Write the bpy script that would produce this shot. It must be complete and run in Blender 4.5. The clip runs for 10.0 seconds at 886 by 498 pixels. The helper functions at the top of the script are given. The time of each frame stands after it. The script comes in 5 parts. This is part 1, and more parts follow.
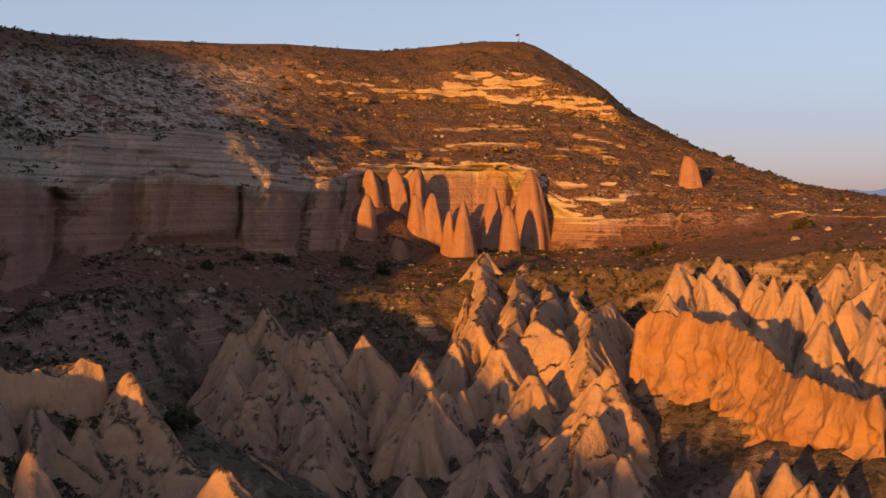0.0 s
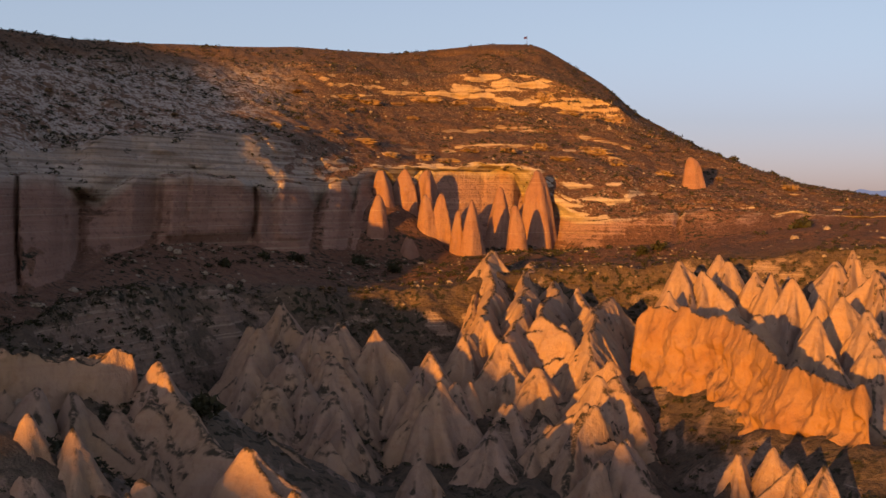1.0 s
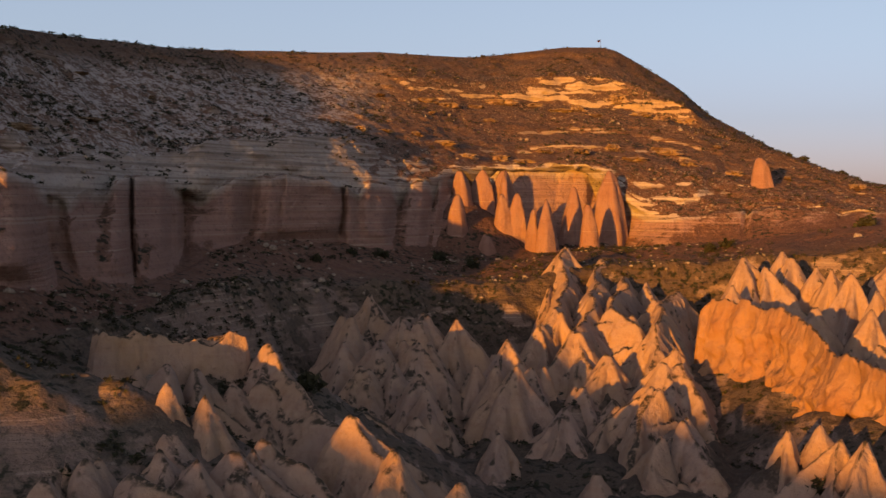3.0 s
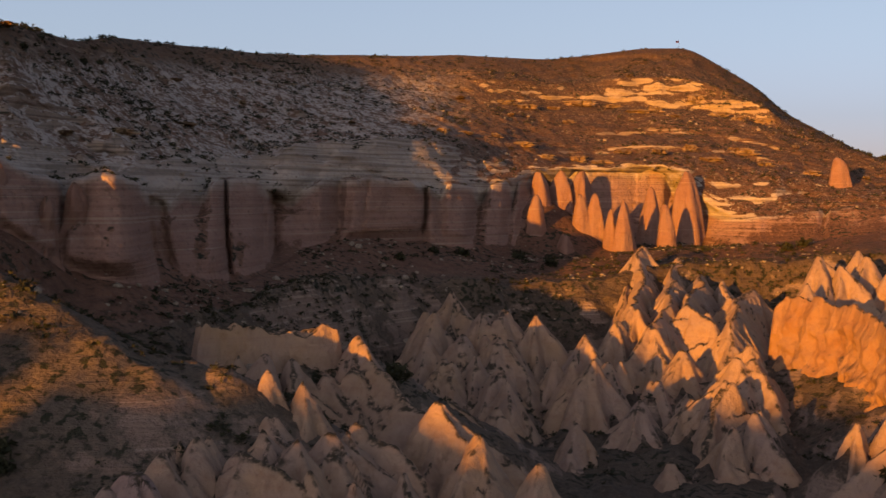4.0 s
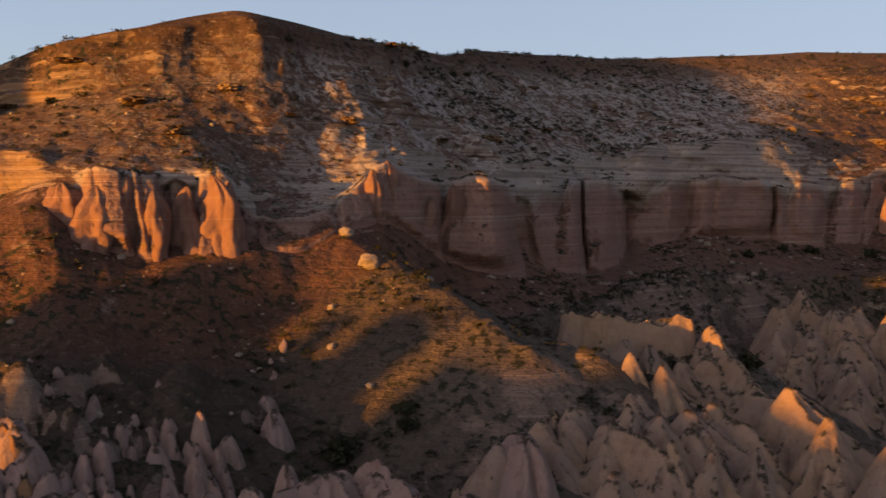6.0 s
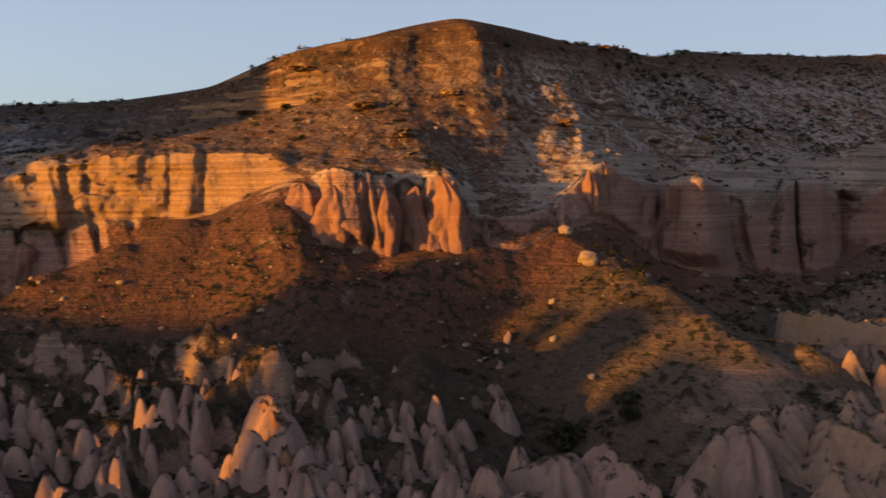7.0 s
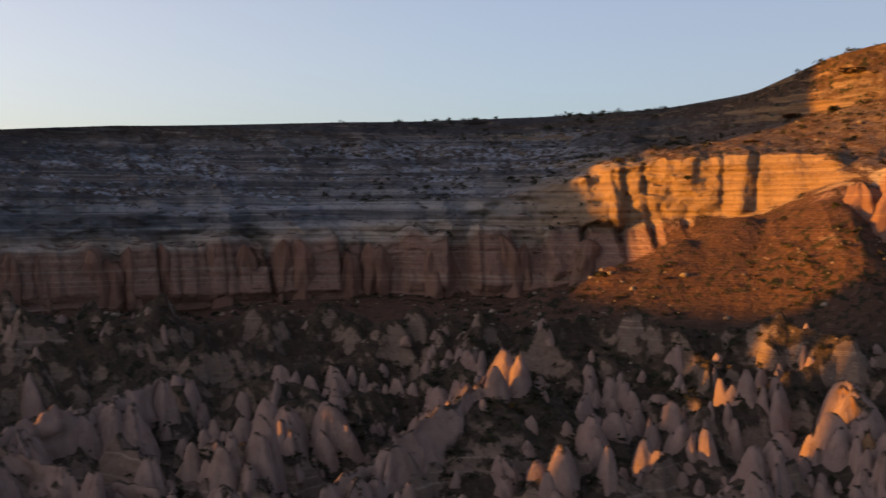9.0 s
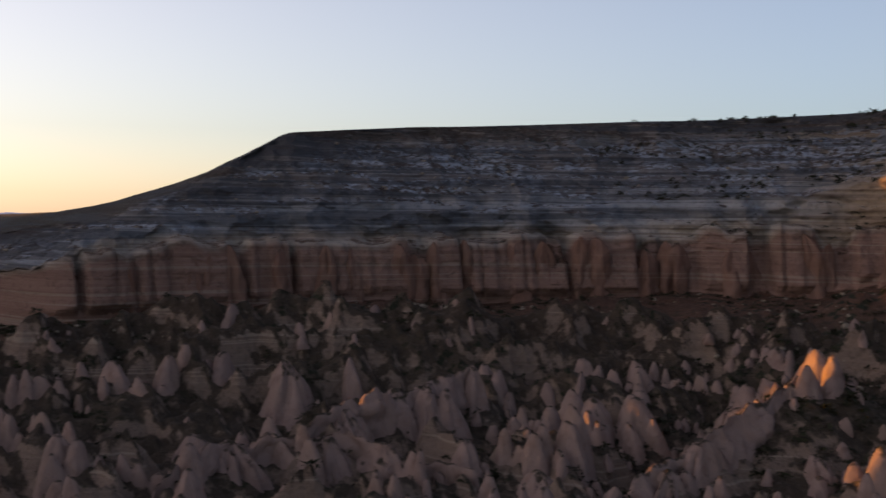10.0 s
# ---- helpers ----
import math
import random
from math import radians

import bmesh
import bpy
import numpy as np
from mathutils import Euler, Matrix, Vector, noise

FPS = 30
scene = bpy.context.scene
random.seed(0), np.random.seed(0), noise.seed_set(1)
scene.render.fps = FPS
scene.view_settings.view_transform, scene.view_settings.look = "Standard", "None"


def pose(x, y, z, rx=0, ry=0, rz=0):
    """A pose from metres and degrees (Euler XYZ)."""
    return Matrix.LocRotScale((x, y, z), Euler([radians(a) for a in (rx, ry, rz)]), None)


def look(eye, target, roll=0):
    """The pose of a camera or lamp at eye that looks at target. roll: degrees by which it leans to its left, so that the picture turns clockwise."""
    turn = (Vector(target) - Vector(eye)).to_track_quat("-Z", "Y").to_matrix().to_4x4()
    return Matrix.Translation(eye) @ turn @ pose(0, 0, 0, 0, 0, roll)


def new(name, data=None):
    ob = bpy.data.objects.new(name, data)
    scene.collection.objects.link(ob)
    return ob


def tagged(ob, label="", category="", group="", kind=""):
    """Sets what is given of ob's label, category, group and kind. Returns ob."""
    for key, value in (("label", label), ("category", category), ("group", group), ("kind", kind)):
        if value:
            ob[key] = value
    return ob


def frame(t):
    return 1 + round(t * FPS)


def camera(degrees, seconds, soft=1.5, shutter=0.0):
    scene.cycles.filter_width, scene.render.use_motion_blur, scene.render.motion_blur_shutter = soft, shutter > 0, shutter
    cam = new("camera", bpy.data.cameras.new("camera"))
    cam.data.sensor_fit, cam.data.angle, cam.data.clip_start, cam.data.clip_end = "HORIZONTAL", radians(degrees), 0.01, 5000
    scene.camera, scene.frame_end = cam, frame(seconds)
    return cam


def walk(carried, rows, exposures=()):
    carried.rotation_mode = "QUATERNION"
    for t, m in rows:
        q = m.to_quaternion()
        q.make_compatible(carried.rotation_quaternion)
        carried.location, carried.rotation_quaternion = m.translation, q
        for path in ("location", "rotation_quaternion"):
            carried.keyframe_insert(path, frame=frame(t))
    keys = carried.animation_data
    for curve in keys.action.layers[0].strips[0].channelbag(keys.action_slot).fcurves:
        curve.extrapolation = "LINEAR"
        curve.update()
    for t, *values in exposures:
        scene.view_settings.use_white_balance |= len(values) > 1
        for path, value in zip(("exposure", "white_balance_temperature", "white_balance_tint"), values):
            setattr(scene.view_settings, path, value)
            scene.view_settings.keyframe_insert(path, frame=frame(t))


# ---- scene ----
cam = camera(40.1, 10.0, 1.5, 0.25)
PATH = [
    (0, pose(0.00, 0.00, 100.00, 87.833, -0.138, 0.000)),
    (0.5, pose(-0.05, -6.90, 99.78, 87.848, -0.129, 0.199)),
    (1, pose(0.11, -15.50, 100.05, 87.828, -0.140, 0.438)),
    (1.5, pose(0.10, -23.65, 100.44, 87.784, -0.123, 0.755)),
    (2, pose(0.08, -31.63, 100.54, 87.764, -0.100, 1.463)),
    (3.5, pose(-0.32, -53.31, 100.59, 87.727, -0.089, 5.606)),
    (4, pose(0.21, -61.42, 100.64, 87.729, -0.018, 7.624)),
    (4.5, pose(0.79, -69.03, 100.63, 87.731, 0.094, 10.718)),
    (5, pose(0.26, -75.79, 100.39, 87.752, 0.187, 14.886)),
    (5.5, pose(1.46, -82.45, 100.45, 87.756, 0.271, 19.185)),
    (7, pose(3.23, -104.19, 99.84, 87.878, 0.220, 32.755)),
    (7.5, pose(2.83, -110.98, 99.00, 87.994, 0.211, 37.887)),
    (8, pose(1.96, -117.66, 97.83, 88.191, 0.145, 43.558)),
    (8.5, pose(3.08, -122.42, 96.80, 88.376, 0.095, 49.410)),
    (9, pose(3.23, -129.18, 96.04, 88.476, -0.069, 55.726)),
    (9.5, pose(4.38, -132.73, 95.36, 88.507, -0.263, 62.104)),
    (10, pose(4.51, -137.77, 94.55, 88.524, -0.476, 68.680)),
]

walk(cam, PATH)

# ---- light ----
SUN_LEFT, SUN_UP = 156.0, 4.7      # degrees to the left of +y, and above the horizon
to_sun = Vector((-math.sin(radians(SUN_LEFT)) * math.cos(radians(SUN_UP)),
                 math.cos(radians(SUN_LEFT)) * math.cos(radians(SUN_UP)), math.sin(radians(SUN_UP))))
sun_data = bpy.data.lights.new("sun", "SUN")
sun_data.energy, sun_data.angle, sun_data.color = 5.0, radians(0.4), (1.0, 0.38, 0.03)
sun = new("sun", sun_data)
sun.matrix_world = look(to_sun * 100, (0, 0, 0))
world = bpy.data.worlds.new("sky")
scene.world = world
world.use_nodes = True
wn, wl = world.node_tree.nodes, world.node_tree.links
sky = wn.new("ShaderNodeTexSky")
sky.sky_type, sky.sun_disc = "NISHITA", False
sky.sun_elevation, sky.sun_rotation = radians(SUN_UP), radians(-SUN_LEFT)
sky.altitude, sky.air_density, sky.dust_density, sky.ozone_density = 1100, 1.0, 1.0, 3.0
air = wn.new("ShaderNodeHueSaturation")
air.inputs["Saturation"].default_value = 0.60
tint = wn.new("ShaderNodeMix")
tint.data_type, tint.blend_type = "RGBA", "MULTIPLY"
tint.inputs["Factor"].default_value = 1.0
tint.inputs[7].default_value = (1.0, 0.90, 0.93, 1)
wl.new(sky.outputs[0], air.inputs["Color"])
wl.new(air.outputs[0], tint.inputs[6])
# the sky brightens towards the sun's side
ray = wn.new("ShaderNodeTexCoord")
toward = wn.new("ShaderNodeVectorMath")
toward.operation = "DOT_PRODUCT"
toward.inputs[1].default_value = (-math.sin(radians(SUN_LEFT)), math.cos(radians(SUN_LEFT)), 0)
wl.new(ray.outputs["Generated"], toward.inputs[0])
gain = wn.new("ShaderNodeMapRange")
gain.interpolation_type = "SMOOTHSTEP"
for socket, value in zip(gain.inputs[1:5], (-1.0, 0.75, 0.80, 1.95)):
    socket.default_value = value
wl.new(toward.outputs["Value"], gain.inputs[0])
glow = wn.new("ShaderNodeVectorMath")
glow.operation = "SCALE"
wl.new(tint.outputs[2], glow.inputs[0])
wl.new(gain.outputs[0], glow.inputs["Scale"])
# a pink belt above the horizon away from the sun
split = wn.new("ShaderNodeSeparateXYZ")
wl.new(ray.outputs["Generated"], split.inputs[0])
belt, side = wn.new("ShaderNodeMapRange"), wn.new("ShaderNodeMapRange")
for node, values in ((belt, (0.0, 0.16, 1.0, 0.0)), (side, (-0.2, -0.8, 0.0, 1.0))):
    node.interpolation_type = "SMOOTHSTEP"
    for socket, value in zip(node.inputs[1:5], values):
        socket.default_value = value
wl.new(split.outputs[2], belt.inputs[0])
wl.new(toward.outputs["Value"], side.inputs[0])
share = wn.new("ShaderNodeMath")
share.operation = "MULTIPLY"
wl.new(belt.outputs[0], share.inputs[0])
wl.new(side.outputs[0], share.inputs[1])
pink = wn.new("ShaderNodeMix")
pink.data_type, pink.blend_type = "RGBA", "MULTIPLY"
pink.inputs[7].default_value = (1.0, 0.85, 1.05, 1)
wl.new(share.outputs[0], pink.inputs["Factor"])
wl.new(glow.outputs[0], pink.inputs[6])
# and a warm cast towards it
sunward, warm = wn.new("ShaderNodeMapRange"), wn.new("ShaderNodeMix")
for socket, value in zip(sunward.inputs[1:5], (-0.25, 0.45, 0.0, 1.0)):
    socket.default_value = value
wl.new(toward.outputs["Value"], sunward.inputs[0])
warm.data_type, warm.blend_type = "RGBA", "MULTIPLY"
warm.inputs[7].default_value = (1.22, 0.99, 0.82, 1)
wl.new(sunward.outputs[0], warm.inputs["Factor"])
wl.new(pink.outputs[2], warm.inputs[6])
wl.new(warm.outputs[2], wn["Background"].inputs[0])
wn["Background"].inputs[1].default_value = 0.103
scene.view_settings.exposure = 1.4


# ---- noise on arrays ----
def lattice(ix, iy, iz):
    h = (ix * 374761393 + iy * 668265263 + iz * 2147483647) & 0xFFFFFFFF
    h = ((h ^ (h >> 13)) * 1274126177) & 0xFFFFFFFF
    return ((h ^ (h >> 16)) & 0xFFFF) / 32767.5 - 1.0


def vnoise(x, y, z):
    """Smooth value noise in -1..1 of arrays."""
    x, y, z = np.broadcast_arrays(*(np.asarray(a, float) for a in (x, y, z)))
    fl = [np.floor(a) for a in (x, y, z)]
    i = [a.astype(np.int64) for a in fl]
    w = [(a - b) for a, b in zip((x, y, z), fl)]
    w = [a * a * a * (a * (a * 6 - 15) + 10) for a in w]
    out = 0
    for dx in (0, 1):
        for dy in (0, 1):
            for dz in (0, 1):
                k = (w[0] if dx else 1 - w[0]) * (w[1] if dy else 1 - w[1]) * (w[2] if dz else 1 - w[2])
                out = out + k * lattice(i[0] + dx, i[1] + dy, i[2] + dz)
    return out


def fbm(x, y, z, octaves=4, gain=0.5):
    total, amp = 0, 1.0
    for k in range(octaves):
        total = total + amp * vnoise(x * 2 ** k + 17.3 * k, y * 2 ** k - 9.1 * k, z * 2 ** k + 3.7 * k)
        amp *= gain
    return total


def ridged(x, y, z, octaves=3):
    total, amp = 0, 1.0
    for k in range(octaves):
        total = total + amp * (1 - 2 * np.abs(vnoise(x * 2 ** k + 5.1 * k, y * 2 ** k, z * 2 ** k)))
        amp *= 0.5
    return total


# ---- materials ----
class Mat:
    """A node material in short hand."""

    def __init__(self, name, rough=0.95):
        self.mat = bpy.data.materials.new(name)
        self.mat.use_nodes = True
        self.nodes, self.links = self.mat.node_tree.nodes, self.mat.node_tree.links
        self.bsdf = self.nodes["Principled BSDF"]
        self.bsdf.inputs["Roughness"].default_value = rough
        self.bsdf.inputs["Specular IOR Level"].default_value = 0.15

    def put(self, socket, value):
        if hasattr(value, "is_output"):
            self.links.new(value, socket)
        else:
            socket.default_value = value

    def coord(self, scale=(1, 1, 1), obj=False):
        if obj:
            src = self.nodes.new("ShaderNodeTexCoord").outputs["Object"]
        else:
            src = self.nodes.new("ShaderNodeNewGeometry").outputs["Position"]
        m = self.nodes.new("ShaderNodeMapping")
        m.inputs["Scale"].default_value = scale
        self.links.new(src, m.inputs[0])
        return m.outputs[0]

    def noise(self, vec, scale, detail=5, rough=0.6):
        n = self.nodes.new("ShaderNodeTexNoise")
        n.inputs["Scale"].default_value, n.inputs["Detail"].default_value = scale, detail
        n.inputs["Roughness"].default_value = rough
        self.links.new(vec, n.inputs["Vector"])
        return n.outputs["Fac"]

    def math(self, op, a, b=0.0, c=0.0, clamp=False):
        n = self.nodes.new("ShaderNodeMath")
        n.operation, n.use_clamp = op, clamp
        for s, v in zip(n.inputs, (a, b, c)):
            self.put(s, v)
        return n.outputs[0]

    def step(self, x, lo, hi, a=0.0, b=1.0):
        n = self.nodes.new("ShaderNodeMapRange")
        n.interpolation_type = "SMOOTHSTEP"
        for s, v in zip(n.inputs, (x, lo, hi, a, b)):
            self.put(s, v)
        return n.outputs[0]

    def ramp(self, x, stops):
        n = self.nodes.new("ShaderNodeValToRGB")
        el = n.color_ramp.elements
        while len(el) < len(stops):
            el.new(0.5)
        for e, (p, c) in zip(el, stops):
            e.position, e.color = p, (*c, 1)
        self.links.new(x, n.inputs[0])
        return n.outputs[0]

    def mix(self, fac, a, b, mode="MIX"):
        n = self.nodes.new("ShaderNodeMix")
        n.data_type, n.blend_type = "RGBA", mode
        self.put(n.inputs["Factor"], fac)
        for s, v in ((n.inputs[6], a), (n.inputs[7], b)):
            self.put(s, (*v, 1) if isinstance(v, tuple) else v)
        return n.outputs[2]

    def attribute(self, name):
        n = self.nodes.new("ShaderNodeAttribute")
        n.attribute_name = name
        return n.outputs["Fac"]

    def normal_z(self):
        g = self.nodes.new("ShaderNodeNewGeometry")
        x = self.nodes.new("ShaderNodeSeparateXYZ")
        self.links.new(g.outputs["Normal"], x.inputs[0])
        return x.outputs[2]

    def height(self):
        g = self.nodes.new("ShaderNodeNewGeometry")
        x = self.nodes.new("ShaderNodeSeparateXYZ")
        self.links.new(g.outputs["Position"], x.inputs[0])
        return x.outputs[2]

    def finish(self, colour, bump=None, strength=0.5, distance=0.3):
        self.put(self.bsdf.inputs["Base Color"], self.mix(1.0, colour, (0.62, 0.60, 0.56), "MULTIPLY"))
        if bump is not None:
            b = self.nodes.new("ShaderNodeBump")
            b.inputs["Strength"].default_value, b.inputs["Distance"].default_value = strength, distance
            self.links.new(bump, b.inputs["Height"])
            self.links.new(b.outputs[0], self.bsdf.inputs["Normal"])
        return self.mat


def terrain_material():
    m = Mat("eroded_valley_ground")
    p = m.coord()
    layer = m.attribute("layer")
    big, fine = m.noise(p, 0.03, 5), m.noise(p, 0.6, 6, 0.65)
    speck = m.noise(p, 1.6, 4, 0.7)
    flat = m.coord((0.012, 0.012, 0.9))
    strata = m.noise(flat, 1.0, 4, 0.6)
    up = m.normal_z()
    # bedrock colour by layer
    wob = m.math("ADD", layer, m.math("MULTIPLY", m.math("SUBTRACT", big, 0.5), 0.12))
    lay = m.math("DIVIDE", wob, 7.0)
    rock = m.ramp(lay, [
        (0.0, (0.27, 0.20, 0.16)), (0.2, (0.28, 0.21, 0.172)), (0.29, (0.33, 0.205, 0.165)), (0.41, (0.35, 0.225, 0.185)),
        (0.43, (0.50, 0.45, 0.40)), (0.56, (0.42, 0.37, 0.325)), (0.66, (0.30, 0.24, 0.20)), (0.82, (0.27, 0.205, 0.155)), (0.9, (0.17, 0.105, 0.065)), (1.0, (0.15, 0.09, 0.055))])
    banded = m.ramp(m.math("DIVIDE", layer, 7.0), [(0.25, (0.2,) * 3), (0.40, (0.35,) * 3), (0.44, (0.8,) * 3), (0.9, (0.7,) * 3)])
    rock = m.mix(m.math("MULTIPLY", m.step(strata, 0.42, 0.60), banded), rock, m.mix(1.0, rock, (0.5, 0.45, 0.43), "MULTIPLY"))
    thin = m.noise(m.coord((0.004, 0.004, 1.1)), 1.0, 2)
    rock = m.mix(m.step(thin, 0.60, 0.65, 0.0, 0.55), rock, (0.44, 0.36, 0.30))
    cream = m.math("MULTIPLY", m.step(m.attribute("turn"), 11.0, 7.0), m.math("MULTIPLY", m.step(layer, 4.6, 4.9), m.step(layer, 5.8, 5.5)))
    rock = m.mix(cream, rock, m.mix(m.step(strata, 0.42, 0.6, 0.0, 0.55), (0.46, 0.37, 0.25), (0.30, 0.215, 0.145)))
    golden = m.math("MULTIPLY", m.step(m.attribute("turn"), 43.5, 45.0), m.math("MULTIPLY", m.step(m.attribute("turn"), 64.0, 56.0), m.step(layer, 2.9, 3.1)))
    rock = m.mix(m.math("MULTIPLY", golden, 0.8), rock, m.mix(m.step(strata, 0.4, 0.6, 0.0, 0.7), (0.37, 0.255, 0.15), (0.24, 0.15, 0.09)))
    soil = m.ramp(lay, [
        (0.0, (0.115, 0.092, 0.07)), (0.14, (0.11, 0.082, 0.06)), (0.2, (0.15, 0.082, 0.055)), (0.30, (0.165, 0.088, 0.058)), (0.6, (0.165, 0.098, 0.066)), (0.85, (0.125, 0.078, 0.05)), (1.0, (0.105, 0.07, 0.042))])
    # soil gain by bearing stands in for light: shaded slope lifted, sunlit talus dimmed
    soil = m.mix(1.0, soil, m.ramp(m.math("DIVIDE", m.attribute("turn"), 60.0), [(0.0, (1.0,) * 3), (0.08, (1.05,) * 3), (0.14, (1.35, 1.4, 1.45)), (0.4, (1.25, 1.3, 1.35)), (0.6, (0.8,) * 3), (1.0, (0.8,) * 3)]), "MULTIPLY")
    tuft = m.noise(p, 0.42, 2, 0.5)
    scrub = m.mix(m.step(tuft, 0.53, 0.60), soil, (0.028, 0.032, 0.018))
    soil = m.mix(m.step(m.noise(p, 0.22, 4, 0.7), 0.35, 0.65, 0.0, 0.55), soil, m.mix(1.0, soil, (0.5, 0.48, 0.5), "MULTIPLY"))
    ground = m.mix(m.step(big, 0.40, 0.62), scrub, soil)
    pebble = m.noise(p, 0.8, 2, 0.5)
    ground = m.mix(m.math("MULTIPLY", m.step(pebble, 0.585, 0.64, 0.0, 0.7), m.step(layer, 1.6, 2.6, 0.35, 1.0)), ground, rock)
    slope = m.math("ADD", up, m.math("MULTIPLY", m.math("SUBTRACT", fine, 0.5), 0.5))
    slope = m.math("ADD", slope, m.math("MULTIPLY", m.math("SUBTRACT", m.noise(p, 0.05, 4, 0.6), 0.5), 0.9))
    bands = m.noise(m.coord((0.022, 0.022, 0.42)), 1.0, 5, 0.7)
    weight = m.ramp(m.math("DIVIDE", layer, 7.0), [(0.40, (0.0,) * 3), (0.45, (1.0,) * 3), (0.84, (1.0,) * 3), (0.9, (0.0,) * 3)])
    west = m.nodes.new("ShaderNodeSeparateXYZ")
    m.links.new(p, west.inputs[0])
    weight = m.math("MULTIPLY", weight, m.step(west.outputs[0], -240.0, -310.0, 0.35, 1.5))
    slope = m.math("SUBTRACT", slope, m.math("MULTIPLY", weight, m.math("SUBTRACT", bands, 0.5)))
    edge = m.ramp(m.math("DIVIDE", layer, 7.0), [(0.0, (0.82,) * 3), (0.062, (0.80,) * 3), (0.08, (0.5,) * 3), (0.27, (0.5,) * 3), (0.31, (0.76,) * 3), (0.415, (0.82,) * 3), (0.43, (0.96,) * 3), (0.55, (0.92,) * 3), (0.62, (0.68,) * 3), (0.8, (0.58,) * 3), (0.86, (0.45,) * 3)])
    slope = m.math("SUBTRACT", slope, m.math("MULTIPLY", m.step(layer, 3.6, 4.4), m.step(west.outputs[0], -240.0, -310.0, -0.14, 0.18)))
    turn = m.attribute("turn")
    east = m.math("MAXIMUM", m.step(turn, 9.5, 5.5), m.math("MULTIPLY", m.step(turn, 30.5, 35.0), m.step(turn, 58.0, 53.0, 0.0, 0.8)))
    slope = m.math("ADD", slope, m.math("MULTIPLY", m.math("MULTIPLY", east, m.step(layer, 2.9, 3.2)), m.step(up, 0.5, 0.75, 0.0, 0.34)))
    hill = m.math("MULTIPLY", m.step(turn, 30.5, 35.0), m.step(turn, 60.0, 54.0))
    slope = m.math("ADD", slope, m.math("MULTIPLY", m.math("MULTIPLY", hill, m.step(layer, 4.3, 4.8)), 0.42))
    slope = m.math("SUBTRACT", slope, m.math("MULTIPLY", m.step(layer, 1.1, 0.9), m.step(west.outputs[0], -70.0, -130.0, 0.0, 0.04)))
    rub = m.noise(p, 0.38, 5, 0.75)
    rill = m.noise(m.coord((0.10, 0.10, 0.012)), 1.0, 4, 0.6)
    rubble = m.math("MULTIPLY", m.step(m.math("ADD", rub, m.math("MULTIPLY", m.math("SUBTRACT", rill, 0.5), 0.5)), 0.45, 0.57),
                    m.math("MULTIPLY", m.step(layer, 2.9, 3.2), m.step(layer, 5.75, 5.2)))
    rubble = m.math("MULTIPLY", rubble, m.math("SUBTRACT", 1.0, east))
    rubble = m.math("MULTIPLY", rubble, m.step(west.outputs[0], -55.0, -115.0, 0.22, 0.95))
    ground = m.mix(m.step(speck, 0.54, 0.62, 0.0, 0.35), ground, (0.045, 0.032, 0.022))
    ground = m.mix(rubble, ground, (0.50, 0.46, 0.43))
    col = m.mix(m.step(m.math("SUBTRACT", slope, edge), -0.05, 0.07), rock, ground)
    # the mesa's sky-lit blue shade is painted into its rock, beside dark strata bands
    banded_shade = m.math("MULTIPLY", m.step(layer, 3.1, 3.5), m.step(west.outputs[0], -290.0, -350.0))
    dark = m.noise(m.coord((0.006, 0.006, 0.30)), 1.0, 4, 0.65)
    col = m.mix(m.math("MULTIPLY", banded_shade, m.step(dark, 0.47, 0.55, 0.0, 0.75)), col, (0.085, 0.075, 0.07))
    col = m.mix(m.math("MULTIPLY", banded_shade, 0.9), col, m.mix(1.0, col, (0.78, 0.98, 1.28), "MULTIPLY"))
    col = m.mix(m.step(fine, 0.28, 0.5, 0.4, 0.0), col, (0.03, 0.025, 0.018))
    h = m.math("ADD", m.math("MULTIPLY", strata, 1.0), m.math("MULTIPLY", fine, 1.0))
    h = m.math("ADD", h, m.math("MULTIPLY", m.noise(p, 0.22, 4, 0.7), 1.6))
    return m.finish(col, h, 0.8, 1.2)


